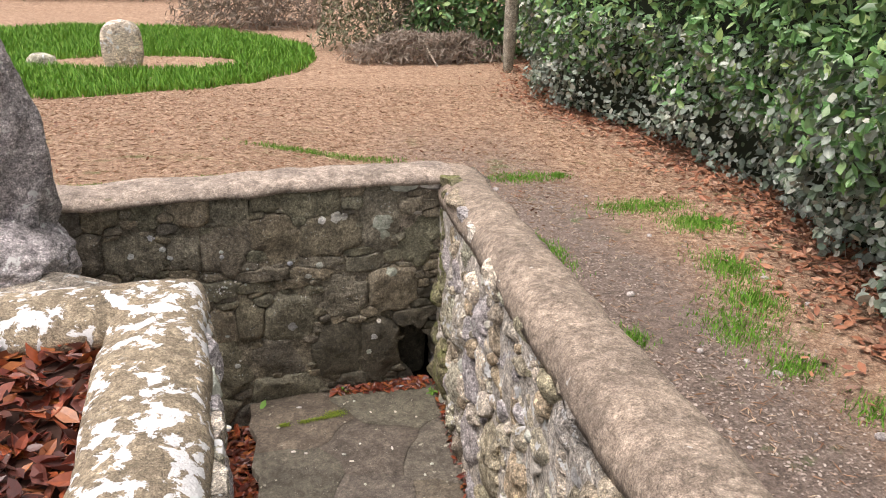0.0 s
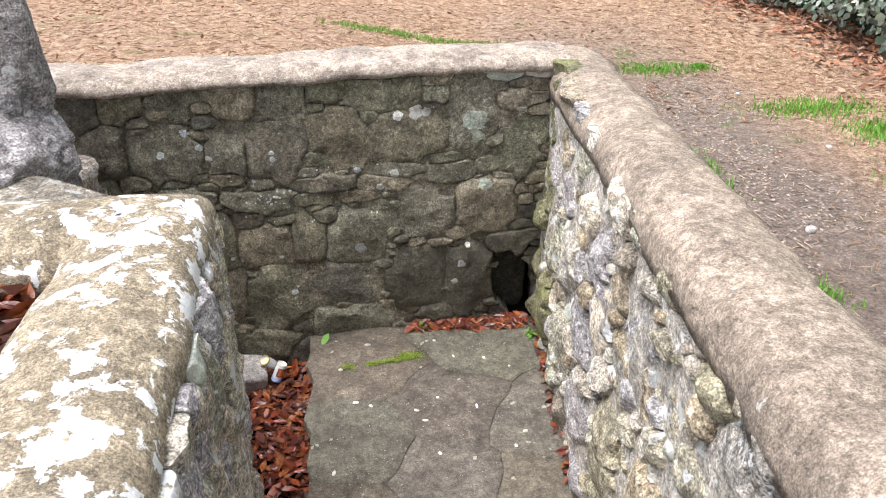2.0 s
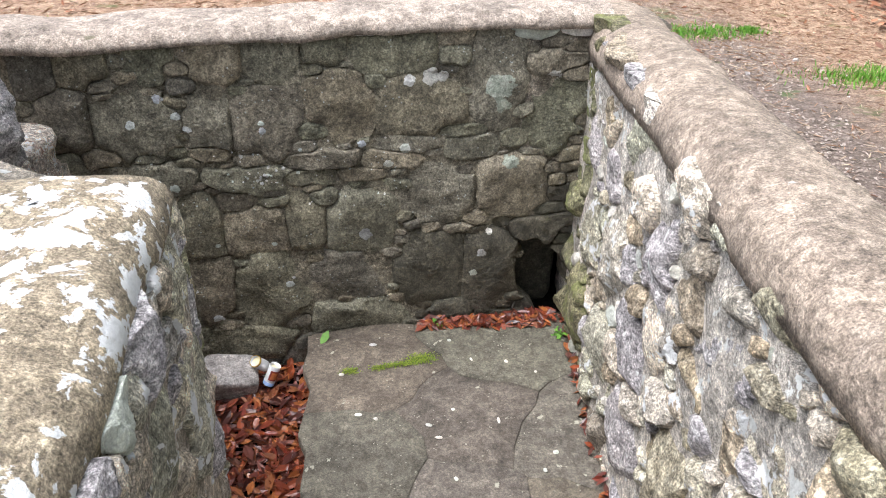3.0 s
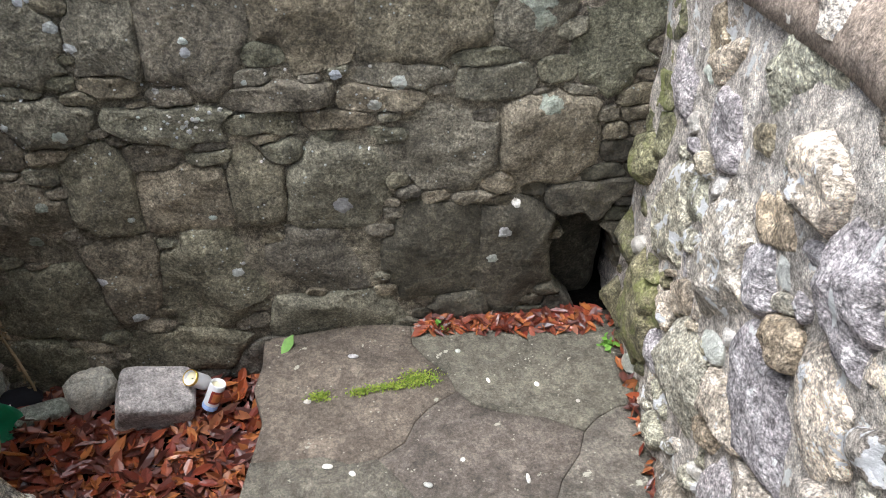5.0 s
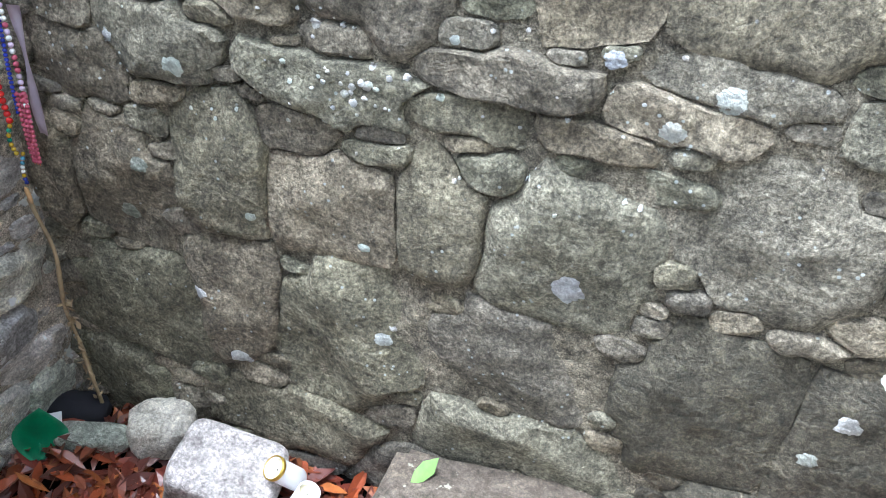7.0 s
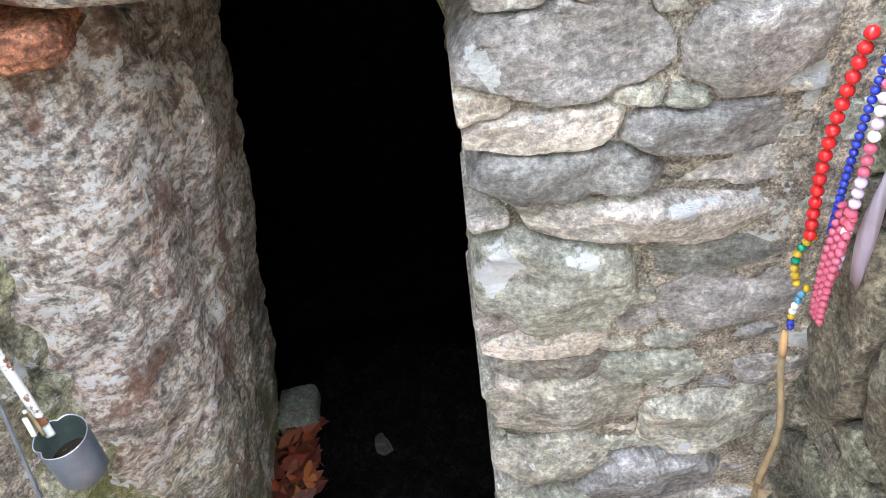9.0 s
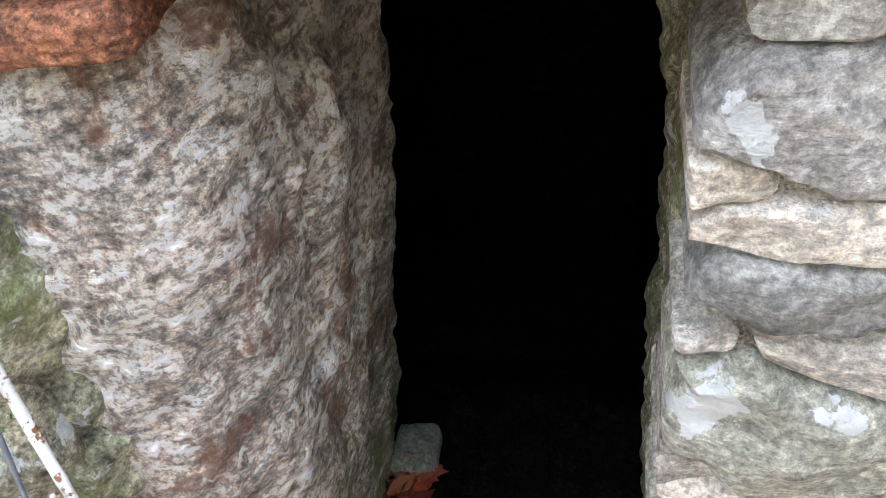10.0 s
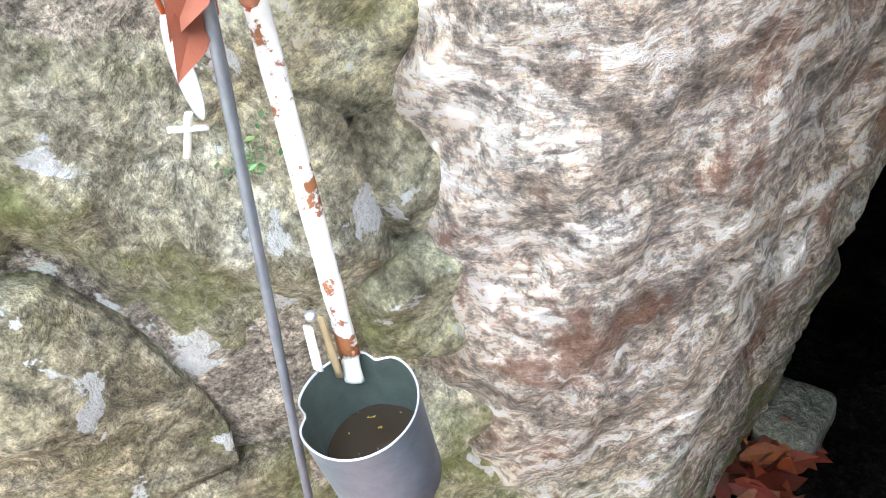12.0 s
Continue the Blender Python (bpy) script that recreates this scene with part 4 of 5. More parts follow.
def scrub_mass(name, cx, cy, rx, ry, h, n, mat, seed, label, size=0.1, narrow=0.3):
    rng = np.random.RandomState(seed)
    spots = []
    for _ in range(n):
        a, u = rng.uniform(0, 6.283), rng.rand() ** 0.4
        z = rng.uniform(0.0, 1.0)
        k = u * (1 - 0.5 * z ** 2) * (1 + 0.35 * noise.noise(Vector((a * 2, z * 3, seed))))
        x, y = cx + rx * k * math.cos(a), cy + ry * k * math.sin(a)
        spots.append(((x, y, ground_z(x, y) + 0.03 + h * z * (1 + 0.25 * noise.noise(Vector((x * 1.5, y * 1.5, seed))))), (math.cos(a), math.sin(a), 0.5)))
    ob = base_thing(name, (cx, cy, ground_z(cx, cy)), label, "bush", "bushes at the field edge")
    local(part("crown", leaves("crown", spots, size, mat, seed + 1, 0.2, narrow, 0.9), None, ob))
    bm = bmesh.new()
    for _ in range(14):
        a = rng.uniform(0, 6.283)
        top = Vector((cx + 0.7 * rx * math.cos(a), cy + 0.7 * ry * math.sin(a), ground_z(cx, cy) + h * rng.uniform(0.5, 0.9)))
        foot = Vector((cx + rng.normal(0, 0.2), cy + rng.normal(0, 0.2), ground_z(cx, cy) - 0.02))
        m = Matrix.Translation((top + foot) / 2) @ (top - foot).to_track_quat("Z", "Y").to_matrix().to_4x4()
        bmesh.ops.create_cone(bm, segments=6, radius1=0.02, radius2=0.006, depth=(top - foot).length, matrix=m)
    local(part("stem", bm, M_BARK, ob))


scrub_mass("bush", 2.9, 12.6, 1.3, 0.9, 2.2, 9000, M_SCRUB, 61, "pale olive scrub bush at the field edge", 0.10, 0.28)
scrub_mass("bush", 4.2, 12.2, 1.3, 1.0, 2.8, 9000, M_HEDGE, 63, "dark leafy bush behind the field", 0.12, 0.45)
scrub_mass("bush", 1.0, 15.6, 1.6, 0.8, 1.5, 7000, M_STRAW, 65, "grey tangle of dead bracken stems", 0.16, 0.12)
scrub_mass("bush", -3.0, 20.5, 3.0, 1.0, 1.8, 7000, M_SCRUB, 67, "low straw-coloured scrub at the far edge", 0.14, 0.2)
scrub_mass("bush", 3.1, 11.4, 1.3, 0.35, 0.4, 4500, M_STRAW, 69, "tangle of grey dead stems below the bushes", 0.14, 0.10)

# grass ring round the headstone, and loose tufts
def blades(name, spots, size, seed):
    rng = np.random.RandomState(seed)
    verts, faces = [], []
    for p in spots:
        h, a = size * rng.uniform(0.5, 1.3), rng.uniform(0, 6.283)
        w = h * 0.09
        dx, dy = math.cos(a), math.sin(a)
        lean = h * rng.uniform(0.1, 0.7)
        b = len(verts)
        verts += [(p[0] - dy * w, p[1] + dx * w, p[2]), (p[0] + dy * w, p[1] - dx * w, p[2]), (p[0] + dx * lean * 0.4 + dy * w * 0.7, p[1] + dy * lean * 0.4 - dx * w * 0.7, p[2] + h * 0.6), (p[0] + dx * lean, p[1] + dy * lean, p[2] + h)]
        faces += [(b, b + 1, b + 2), (b, b + 2, b + 3)]
    return mesh_of(name, verts, faces, M_GRASS, smooth=False)


def ring_spot(rng):
    while True:
        x, y = rng.uniform(-5.2, 1.8), rng.uniform(9.0, 16.0)
        e = math.hypot((x + 1.7) / 3.2, (y - 12.3) / 3.1) + 0.05 * noise.noise(Vector((x * 2, y * 2, 0)))
        inner = math.hypot((x + 1.0) / 1.35, (y - 11.5) / 0.6) + 0.1 * noise.noise(Vector((x * 3, y * 3, 4)))
        if e < 1 and inner > 1:
            return (x, y, ground_z(x, y) - 0.005)


tagged(new("grass", blades("grass", scatter(52000, 71, ring_spot), 0.10, 72)), "bright green turf ring round the headstone", "grass", kind="stuff")
TUFTS = [(-0.85, 4.55, 0.42, 0.09, 700), (-0.2, 4.62, 0.2, 0.07, 220), (2.8, 4.03, 0.24, 0.2, 420), (2.44, 3.24, 0.14, 0.2, 300), (2.66, 4.54, 0.34, 0.18, 380), (2.48, 5.56, 0.06, 0.06, 130), (2.16, 5.53, 0.3, 0.14, 260), (0.95, 6.18, 0.35, 0.1, 150), (0.4, 6.2, 0.35, 0.1, 150), (2.28, 2.83, 0.18, 0.18, 260), (1.42, 2.61, 0.1, 0.1, 90), (1.99, 2.56, 0.18, 0.2, 240), (1.56, 3.79, 0.08, 0.3, 160), (2.0, 2.2, 0.15, 0.1, 140), (2.1, 1.75, 0.15, 0.15, 150)]


def tuft_spots():
    rng = np.random.RandomState(73)
    out = []
    for cx, cy, rx, ry, n in TUFTS:
        for _ in range(n * 4):
            x, y = cx + rng.normal(0, rx * 0.55), cy + rng.normal(0, ry * 0.55)
            out.append((x, y, ground_z(x, y) - 0.004))
    return out


tagged(new("grass", blades("grass", tuft_spots(), 0.032, 74)), "sparse green grass tufts beside the path", "grass", kind="stuff")

def straw_spot(rng):
    while True:
        x, y = rng.uniform(-3.2, 3.4), 1.0 + 8.5 * rng.rand() ** 0.9
        if (x > right_x(y) + 0.36 and y < 4.4 or y > 4.4) and (y > 4.6 or rng.rand() < 0.35):
            return ((x, y, ground_z(x, y) + 0.003 + 0.006 * rng.rand()), (0, 0, 1))


def gravel_spot(rng):
    while True:
        y = rng.uniform(0.3, 5.6)
        x = right_x(y) + 0.34 + abs(rng.normal(0.45, 0.4))
        if noise.noise(Vector((x * 1.6, y * 1.6, 9))) > -0.25:
            return ((x, y, ground_z(x, y) + 0.003), (0, 0, 1))


tagged(new("straw_litter", leaves("straw_litter", scatter(34000, 75, straw_spot), 0.045, M_NEEDLE, 76, 0.25, 0.10, 0.16)), "dry straw and needles strewn over the ground", "straw litter", kind="stuff")
tagged(new("gravel", leaves("gravel", scatter(9000, 77, gravel_spot), 0.014, M_GRAVEL, 78, 0.6, 0.75, 0.2)), "fine mixed gravel trodden into the path", "gravel", kind="stuff")

# headstone on its bare patch, with a low stone beside it
headstone = new("headstone", rock_mesh("headstone", (0.26, 0.09, 0.34), M_RIGHT, 11, 4, 3.0, 0.06, 1.6))
headstone.location = (-1.15, 11.2, ground_z(-1.15, 11.2) + 0.27)
tagged(headstone, "weathered pale grey headstone on a bare patch", "headstone")
low_stone = new("low_stone", rock_mesh("low_stone", (0.18, 0.14, 0.12), M_RIGHT, 14, 3))
low_stone.location = (-2.15, 11.3, ground_z(-2.15, 11.3) + 0.06)
tagged(low_stone, "small grey stone lying in the grass", "stone")
post = new("post", rock_mesh("post", (0.09, 0.09, 1.2), M_BARK, 17, 4, 3.0, 0.03))
post.location = (4.0, 10.4, ground_z(4.0, 10.4) + 1.1)
tagged(post, "pale weathered post standing against the hedge", "post")

# ---- offerings and small things ----
M_PLASTIC_W = plain_mat("white_plastic", (0.85, 0.85, 0.84), 0.35, 0, 0.08)
M_BLUE = plain_mat("pale_blue_plastic", (0.35, 0.48, 0.78), 0.35, 0, 0.08)
M_PRINT = plain_mat("dark_red_printed_label", (0.30, 0.05, 0.04), 0.5, 0, 0.3)
M_PRINT2 = plain_mat("orange_printed_picture", (0.62, 0.20, 0.06), 0.5, 0, 0.5)
M_GOLD = plain_mat("gold_foil", (0.72, 0.50, 0.10), 0.28, 0.9, 0.2)
M_WAX = plain_mat("pale_wax", (0.86, 0.78, 0.52), 0.5, 0, 0.15)
M_SILK = plain_mat("green_silk_leaf", (0.02, 0.30, 0.13), 0.5, 0, 0.35)
M_PAPER = plain_mat("white_card", (0.80, 0.80, 0.78), 0.7, 0, 0.12)
M_INK = plain_mat("black_ink", (0.03, 0.03, 0.035), 0.7, 0, 0.1)
M_STEM = plain_mat("dried_stem", (0.34, 0.25, 0.14), 0.85, 0, 0.5)
M_PEG = plain_mat("pale_wooden_peg", (0.62, 0.38, 0.18), 0.7, 0, 0.3)
M_PEWTER = plain_mat("grey_galvanised_metal", (0.19, 0.225, 0.28), 0.42, 0.45, 0.3, 60)
M_CUP_IN = plain_mat("green_stained_metal", (0.09, 0.115, 0.10), 0.55, 0.2, 0.5, 60)
M_RIM = plain_mat("worn_bright_rim", (0.62, 0.65, 0.70), 0.35, 0.6, 0.15)
M_GREYROD = plain_mat("grey_painted_rod", (0.20, 0.22, 0.26), 0.4, 0.4, 0.4, 60)
M_LEATHER = plain_mat("red_brown_leather", (0.28, 0.085, 0.045), 0.6, 0, 0.3)
M_CORD = plain_mat("orange_cord", (0.60, 0.13, 0.03), 0.7, 0, 0.2)
M_SILVER = plain_mat("white_metal_cross", (0.80, 0.80, 0.76), 0.45, 0.2, 0.15)
M_SOOT = plain_mat("soot_black", (0.012, 0.012, 0.016), 0.95, 0, 0.4)
M_MOSS = leaf_mat("bright_green_moss", [(0.10, 0.17, 0.015), (0.20, 0.27, 0.03), (0.28, 0.32, 0.05)], 0.95)
M_FERN = leaf_mat("fresh_green_leaf", [(0.08, 0.20, 0.02), (0.16, 0.33, 0.04)], 0.5)


def painted_rod():
    k = Mat("flaking_white_painted_iron", 0.6)
    fine = k.noise(160, 5, 0.7)
    flake = k.ramp(k.noise(42, 6, 0.65), [(0.56, 0.0), (0.59, 1.0)])
    c = k.mix(flake, k.mix(fine, (0.70, 0.69, 0.67), (0.86, 0.86, 0.85)), k.mix(fine, (0.12, 0.035, 0.015), (0.42, 0.17, 0.06)))
    return k.done(c, k.mix(0.5, flake, fine), 0.6, 0.002)


def water_mat():
    k = Mat("brown_still_water", 0.08)
    scum = k.ramp(k.noise(190, 4, 0.6), [(0.66, 0.0), (0.69, 1.0)])
    return k.done(k.mix(scum, (0.022, 0.016, 0.010), (0.40, 0.30, 0.05)), k.noise(300, 2), 0.1, 0.001)


M_WHITEROD, M_WATER = painted_rod(), water_mat()


def rest(name, me, at, rot, label, category, group=""):
    ob = new(name, me)
    ob.location, ob.rotation_euler = at, [radians(a) for a in rot]
    return tagged(ob, label, category, group)


def tube(points, radius, segs=10, wobble=0.0, flatten=1.0):
    """A bmesh tube along points."""
    bm, rings = bmesh.new(), []
    pts = [Vector(p) for p in points]
    for i, p in enumerate(pts):
        d = (pts[min(i + 1, len(pts) - 1)] - pts[max(i - 1, 0)]).normalized()
        q = d.to_track_quat("Z", "Y")
        r = radius * (1 + wobble * noise.noise(p * 60))
        rings.append([bm.verts.new(p + q @ Vector((math.cos(a) * r, math.sin(a) * r * flatten, 0))) for a in (2 * math.pi * k / segs for k in range(segs))])
    for a, b in zip(rings, rings[1:]):
        for k in range(segs):
            bm.faces.new((a[k], a[(k + 1) % segs], b[(k + 1) % segs], b[k]))
    bm.faces.new(rings[0])
    bm.faces.new(rings[-1])
    return bm


def line(a, b, n=24, sag=0.0):
    a, b = Vector(a), Vector(b)
    return [a.lerp(b, i / n) + Vector((0, 0, -sag * 4 * (i / n) * (1 - i / n))) for i in range(n + 1)]


def lathe(profile, segs=32, shape=None):
    bm, rings = bmesh.new(), []
    for r, z in profile:
        rings.append([bm.verts.new((math.cos(a) * r * (shape(a, z) if shape else 1), math.sin(a) * r * (shape(a, z) if shape else 1), z)) for a in (2 * math.pi * k / segs for k in range(segs))])
    for a, b in zip(rings, rings[1:]):
        for k in range(segs):
            bm.faces.new((a[k], a[(k + 1) % segs], b[(k + 1) % segs], b[k]))
    return bm, rings


# loose stones on the leaf floor
rest("loose_rock", rock_mesh("loose_rock", (0.115, 0.085, 0.078), M_PINKROCK, 21, 5, 7.0, 0.05, 1.2), (-0.555, 3.875, -0.115), (14, 14, 8), "pinkish angular rock lying on dead leaves", "rock", "loose rocks on the leaves")
rest("loose_rock", rock_mesh("loose_rock", (0.075, 0.06, 0.06), M_CREAM, 23, 4, 3.2, 0.10), (-0.765, 3.955, -0.13), (0, 0, 30), "cream limestone block against the back wall", "rock", "loose rocks on the leaves")
rest("loose_slate", rock_mesh("loose_slate", (0.085, 0.032, 0.024), M_GREENSLATE, 25, 4, 5.0, 0.03), (-0.905, 3.885, -0.145), (10, 0, 18), "green-grey slate bar among the leaves", "stone")
rest("sooty_stone", rock_mesh("sooty_stone", (0.07, 0.045, 0.035), M_SOOT, 27, 3, 3.0, 0.10), (-0.985, 3.945, -0.145), (0, 0, 20), "soot-blackened stone in the wall corner", "stone")
# all but the first take the shade-darkened colour
for k, (p, sz) in enumerate((((-1.47, 3.275, -0.20), (0.055, 0.04, 0.05)), ((-1.40, 3.37, -0.222), (0.09, 0.07, 0.025)), ((-1.10, 3.63, -0.16), (0.05, 0.05, 0.05)))):
    rest("well_stone", rock_mesh("well_stone", sz, M_GREENSLATE if k == 0 else M_SHADED_STONE, 31 + k, 4, 7.0, 0.05), p, (6, 5 * k - 8, 25 * k), "dull grey angular stone lying inside the well mouth", "stone", "stones in the well mouth")


def mouth(rng):
    return ((rng.uniform(-1.46, -1.12), rng.uniform(3.18, 3.31), -0.185 + 0.03 * rng.rand()), (0.2, 0.2, 1))


litter("leaf_mouth", leaves("leaf_mouth", scatter(160, 81, mouth), 0.07, M_DRY, 82), "damp orange leaves at the mouth of the well")


# votive candles
def votive(at, aim, label, r, h, gold=False):
    ob = base_thing("votive_candle", at, label, "candle", "votive candles")
    ob.rotation_euler = Vector(aim).to_track_quat("Z", "Y").to_euler()
    bm, rings = lathe([(r * 0.94, 0), (r, 0.004), (r, h * 0.5), (r, h - 0.004), (r * 0.97, h), (r * 0.90, h), (r * 0.88, h - 0.012)])
    bm.faces.new(list(reversed(rings[0])))
    part("cup", bm, M_PLASTIC_W, ob)
    bm, rings = lathe([(r * 0.89, h - 0.012), (r * 0.5, h - 0.014), (0.002, h - 0.013)])
    part("wax", bm, M_WAX, ob, "pale burnt wax")
    bm, rings = lathe([(r * 1.02, 0.0), (r * 1.03, h * 0.16), (r * 1.0, h * 0.17)] if not gold else [(r * 1.02, h * 0.88), (r * 1.07, h * 0.9), (r * 1.07, h * 1.01), (r * 0.94, h * 1.01), (r * 0.90, h * 0.9)])
    part("collar", bm, M_GOLD if gold else M_BLUE, ob, "gold foil collar" if gold else "pale blue base band")
    if not gold:
        for nm, mt, a0, a1, z0, z1, rr in (("label", M_PRINT, 2.3, 4.1, 0.30, 0.80, 1.012), ("picture", M_PRINT2, 2.6, 3.8, 0.38, 0.72, 1.022)):
            bm = bmesh.new()
            col = [[bm.verts.new((math.cos(a) * r * rr, math.sin(a) * r * rr, h * z)) for z in (z0, z1)] for a in np.linspace(a0, a1, 12)]
            for p, q in zip(col, col[1:]):
                bm.faces.new((p[0], q[0], q[1], p[1]))
            part(nm, bm, mt, ob)
    return ob


votive((-0.402, 3.90, -0.085), (-0.034, -0.035, 0.06), "spent white candle with a gold foil rim, fallen on its side", 0.0245, 0.08, True)
votive((-0.392, 3.845, -0.135), (0.037, 0.012, 0.085), "white votive candle with red label and blue base, leaning in leaves", 0.0245, 0.095)
votive((-1.045, 3.70, -0.185), (-0.1, 0.1, 1), "plain white votive candle standing in leaves", 0.022, 0.075)

# silk leaf and printed card
def silk_leaf(at, rot, size):
    ob = base_thing("silk_leaf", at, "glossy green artificial silk leaf standing in litter", "artificial leaf")
    ob.rotation_euler = [radians(a) for a in rot]
    bm, rows = bmesh.new(), []
    for i in range(9):
        t = i / 8
        w = 0.42 * math.sin(math.pi * min(1, t * 0.93 + 0.07)) ** 0.8 * (1 - 0.45 * t) * 1.3
        rows.append([bm.verts.new(((u * w) * size, 0.10 * size * abs(u) * w * 2 + 0.06 * size * math.sin(t * 5), t * size)) for u in (-1, -0.6, -0.2, 0, 0.2, 0.6, 1)])
    for a, b in zip(rows, rows[1:]):
        for k in range(6):
            bm.faces.new((a[k], a[k + 1], b[k + 1], b[k]))
    bmesh.ops.solidify(bm, geom=bm.faces[:], thickness=0.001)
    part("blade", bm, M_SILK, ob)
    part("stalk", tube(line((0, 0.004, -0.04), (0, 0.005, size * 0.3)), 0.002, 6), M_SILK, ob)


silk_leaf((-0.975, 3.80, -0.16), (-18, 8, 35), 0.13)
card = base_thing("prayer_card", (-1.0, 3.872, -0.12), "small white printed card propped in the leaves", "card")
card.rotation_euler = (radians(40), radians(-12), radians(25))
bm = bmesh.new()
bmesh.ops.create_cube(bm, size=1, matrix=Matrix.Diagonal((0.055, 0.038, 0.0008, 1)))
part("sheet", bm, M_PAPER, card)
for k in range(4):
    bm = bmesh.new()
    bmesh.ops.create_cube(bm, size=1, matrix=Matrix.Translation((-0.012 + 0.004 * k, 0.010 - 0.007 * k, 0.0008)) @ Matrix.Diagonal((0.024 - 0.004 * (k % 2), 0.0035, 0.0006, 1)))
    part("print_bar", bm, M_INK, card)

# dried stem leaning in the corner, with rosaries hung on it
stem = base_thing("dried_flower_stem", (-0.935, 3.965, -0.17), "dried brown flower stem leaning in the wall corner", "stem")
part("stalk", tube([Vector((0, 0, 0)).lerp(Vector((-0.058, 0.0, 0.585)), i / 20) + Vector((0.008 * math.sin(i * 0.5), 0.004 * math.cos(i * 0.8), 0)) for i in range(21)], 0.0045, 7, 0.5), M_STEM, stem)
part("husks", leaves("husks", [((-0.058 * t + random.gauss(0, 0.008), random.gauss(0, 0.006), 0.585 * t), (random.gauss(0, 1), -1, random.gauss(0, 1))) for t in [random.random() * 0.62 for _ in range(60)]], 0.02, M_STEM, 91, 0.3, 0.4, 0.8), None, stem, "dry husks")["kind"] = "stuff"

bead_mesh = {}


def bead(mat, r):
    key = (mat.name, r)
    if key not in bead_mesh:
        bm = bmesh.new()
        bmesh.ops.create_icosphere(bm, subdivisions=2, radius=r)
        me = bpy.data.meshes.new("bead")
        bm.to_mesh(me)
        bm.free()
        me.materials.append(mat)
        me.polygons.foreach_set("use_smooth", [True] * len(me.polygons))
        bead_mesh[key] = me
    return bead_mesh[key]


def strand(name, points, mat, r, label, group="rosaries in the corner"):
    """A string of beads threaded on a cord."""
    ob = base_thing(name, points[0], label, "rosary", group)
    pts = [Vector(p) - Vector(points[0]) for p in points]
    part("cord", tube(pts, 0.0008, 5), M_CORD, ob)
    acc, step = 0.0, r * 2.15
    for a, b in zip(pts, pts[1:]):
        d = (b - a).length
        while acc < d:
            o = part("bead", bead(mat[int(random.random() * len(mat))], r), None, ob)
            o.location = a.lerp(b, acc / d)
            acc += step
        acc -= d
    return ob


def glass(name, col, rough=0.2):
    return plain_mat(name, col, rough, 0, 0.1)


B_RED, B_PINK, B_LILAC = glass("red_bead", (0.65, 0.02, 0.02)), glass("rose_bead", (0.50, 0.10, 0.16)), glass("lilac_bead", (0.66, 0.52, 0.70))
B_BLUE, B_AMBER, B_GREEN = glass("blue_bead", (0.03, 0.05, 0.42)), glass("amber_bead", (0.50, 0.34, 0.02)), glass("green_bead", (0.02, 0.25, 0.14))
B_WHITE, B_BROWN, B_TURQ = glass("white_bead", (0.86, 0.86, 0.84)), glass("brown_bead", (0.38, 0.15, 0.09)), glass("turquoise_bead", (0.10, 0.30, 0.45))


def hang(x0, y0, z0, x1, z1, bow):
    return [(x0 + (x1 - x0) * t + bow * math.sin(math.pi * t), y0 - 0.006 * math.sin(math.pi * t), z0 + (z1 - z0) * t) for t in [i / 16 for i in range(17)]]


strand("rosary", hang(-0.980, 3.952, 0.80, -0.988, 0.585, -0.004), [B_RED], 0.0062, "string of bright red beads hung in the corner")
strand("rosary", hang(-0.988, 3.955, 0.585, -0.992, 0.515, -0.006), [B_AMBER, B_AMBER, B_GREEN], 0.0046, "amber and green bead string hung in the corner")
strand("rosary", hang(-0.966, 3.962, 0.80, -0.974, 0.60, 0.004), [B_BLUE], 0.004, "string of small dark blue beads hung in the corner")
strand("rosary", hang(-0.962, 3.964, 0.80, -0.955, 0.56, 0.010), [B_LILAC, B_WHITE, B_PINK], 0.0052, "lilac and white bead string hung in the corner")
for dx in (0.0, 0.010, 0.019):
    strand("rosary", hang(-0.966 + dx, 3.960, 0.64, -0.960 + dx * 0.6, 0.50, 0.004), [B_PINK], 0.0044, "loop of rose-coloured glass beads hung in the corner")
strand("rosary", hang(-0.986, 3.962, 0.515, -0.992, 0.445, 0.0), [B_TURQ, B_RED, B_WHITE, B_BLUE, B_AMBER], 0.0042, "short tail of mixed coloured beads")
rest("wooden_peg", rock_mesh("wooden_peg", (0.004, 0.0035, 0.018), M_PEG, 3, 2, 6.0, 0.02), (-0.992, 3.958, 0.425), (0, -12, 0), "small wooden peg hanging below the beads", "peg")
ribbon = base_thing("ribbon", (-0.945, 3.975, 0.80), "pale lilac cloth ribbon hung behind beads", "ribbon")
bm = bmesh.new()
rows = [[bm.verts.new((u * 0.009 + 0.006 * t + 0.003 * math.sin(7 * t + u), 0.003 * math.sin(9 * t + 2 * u), -0.24 * t)) for u in (-1, -0.3, 0.4, 1)] for t in [i / 12 for i in range(13)]]
for a, b in zip(rows, rows[1:]):
    for k in range(3):
        bm.faces.new((a[k], a[k + 1], b[k + 1], b[k]))
bmesh.ops.solidify(bm, geom=bm.faces[:], thickness=0.0008)
part("cloth", bm, plain_mat("lilac_cloth", (0.72, 0.64, 0.74), 0.8, 0, 0.15), ribbon)

# ladle: iron cup on a flaking white rod
ladle = base_thing("ladle", (-0.920, 3.231, 0.483), "grey metal dipping cup on a flaking white iron rod", "ladle")
CUP_R, CUP_H = 0.0245, 0.056


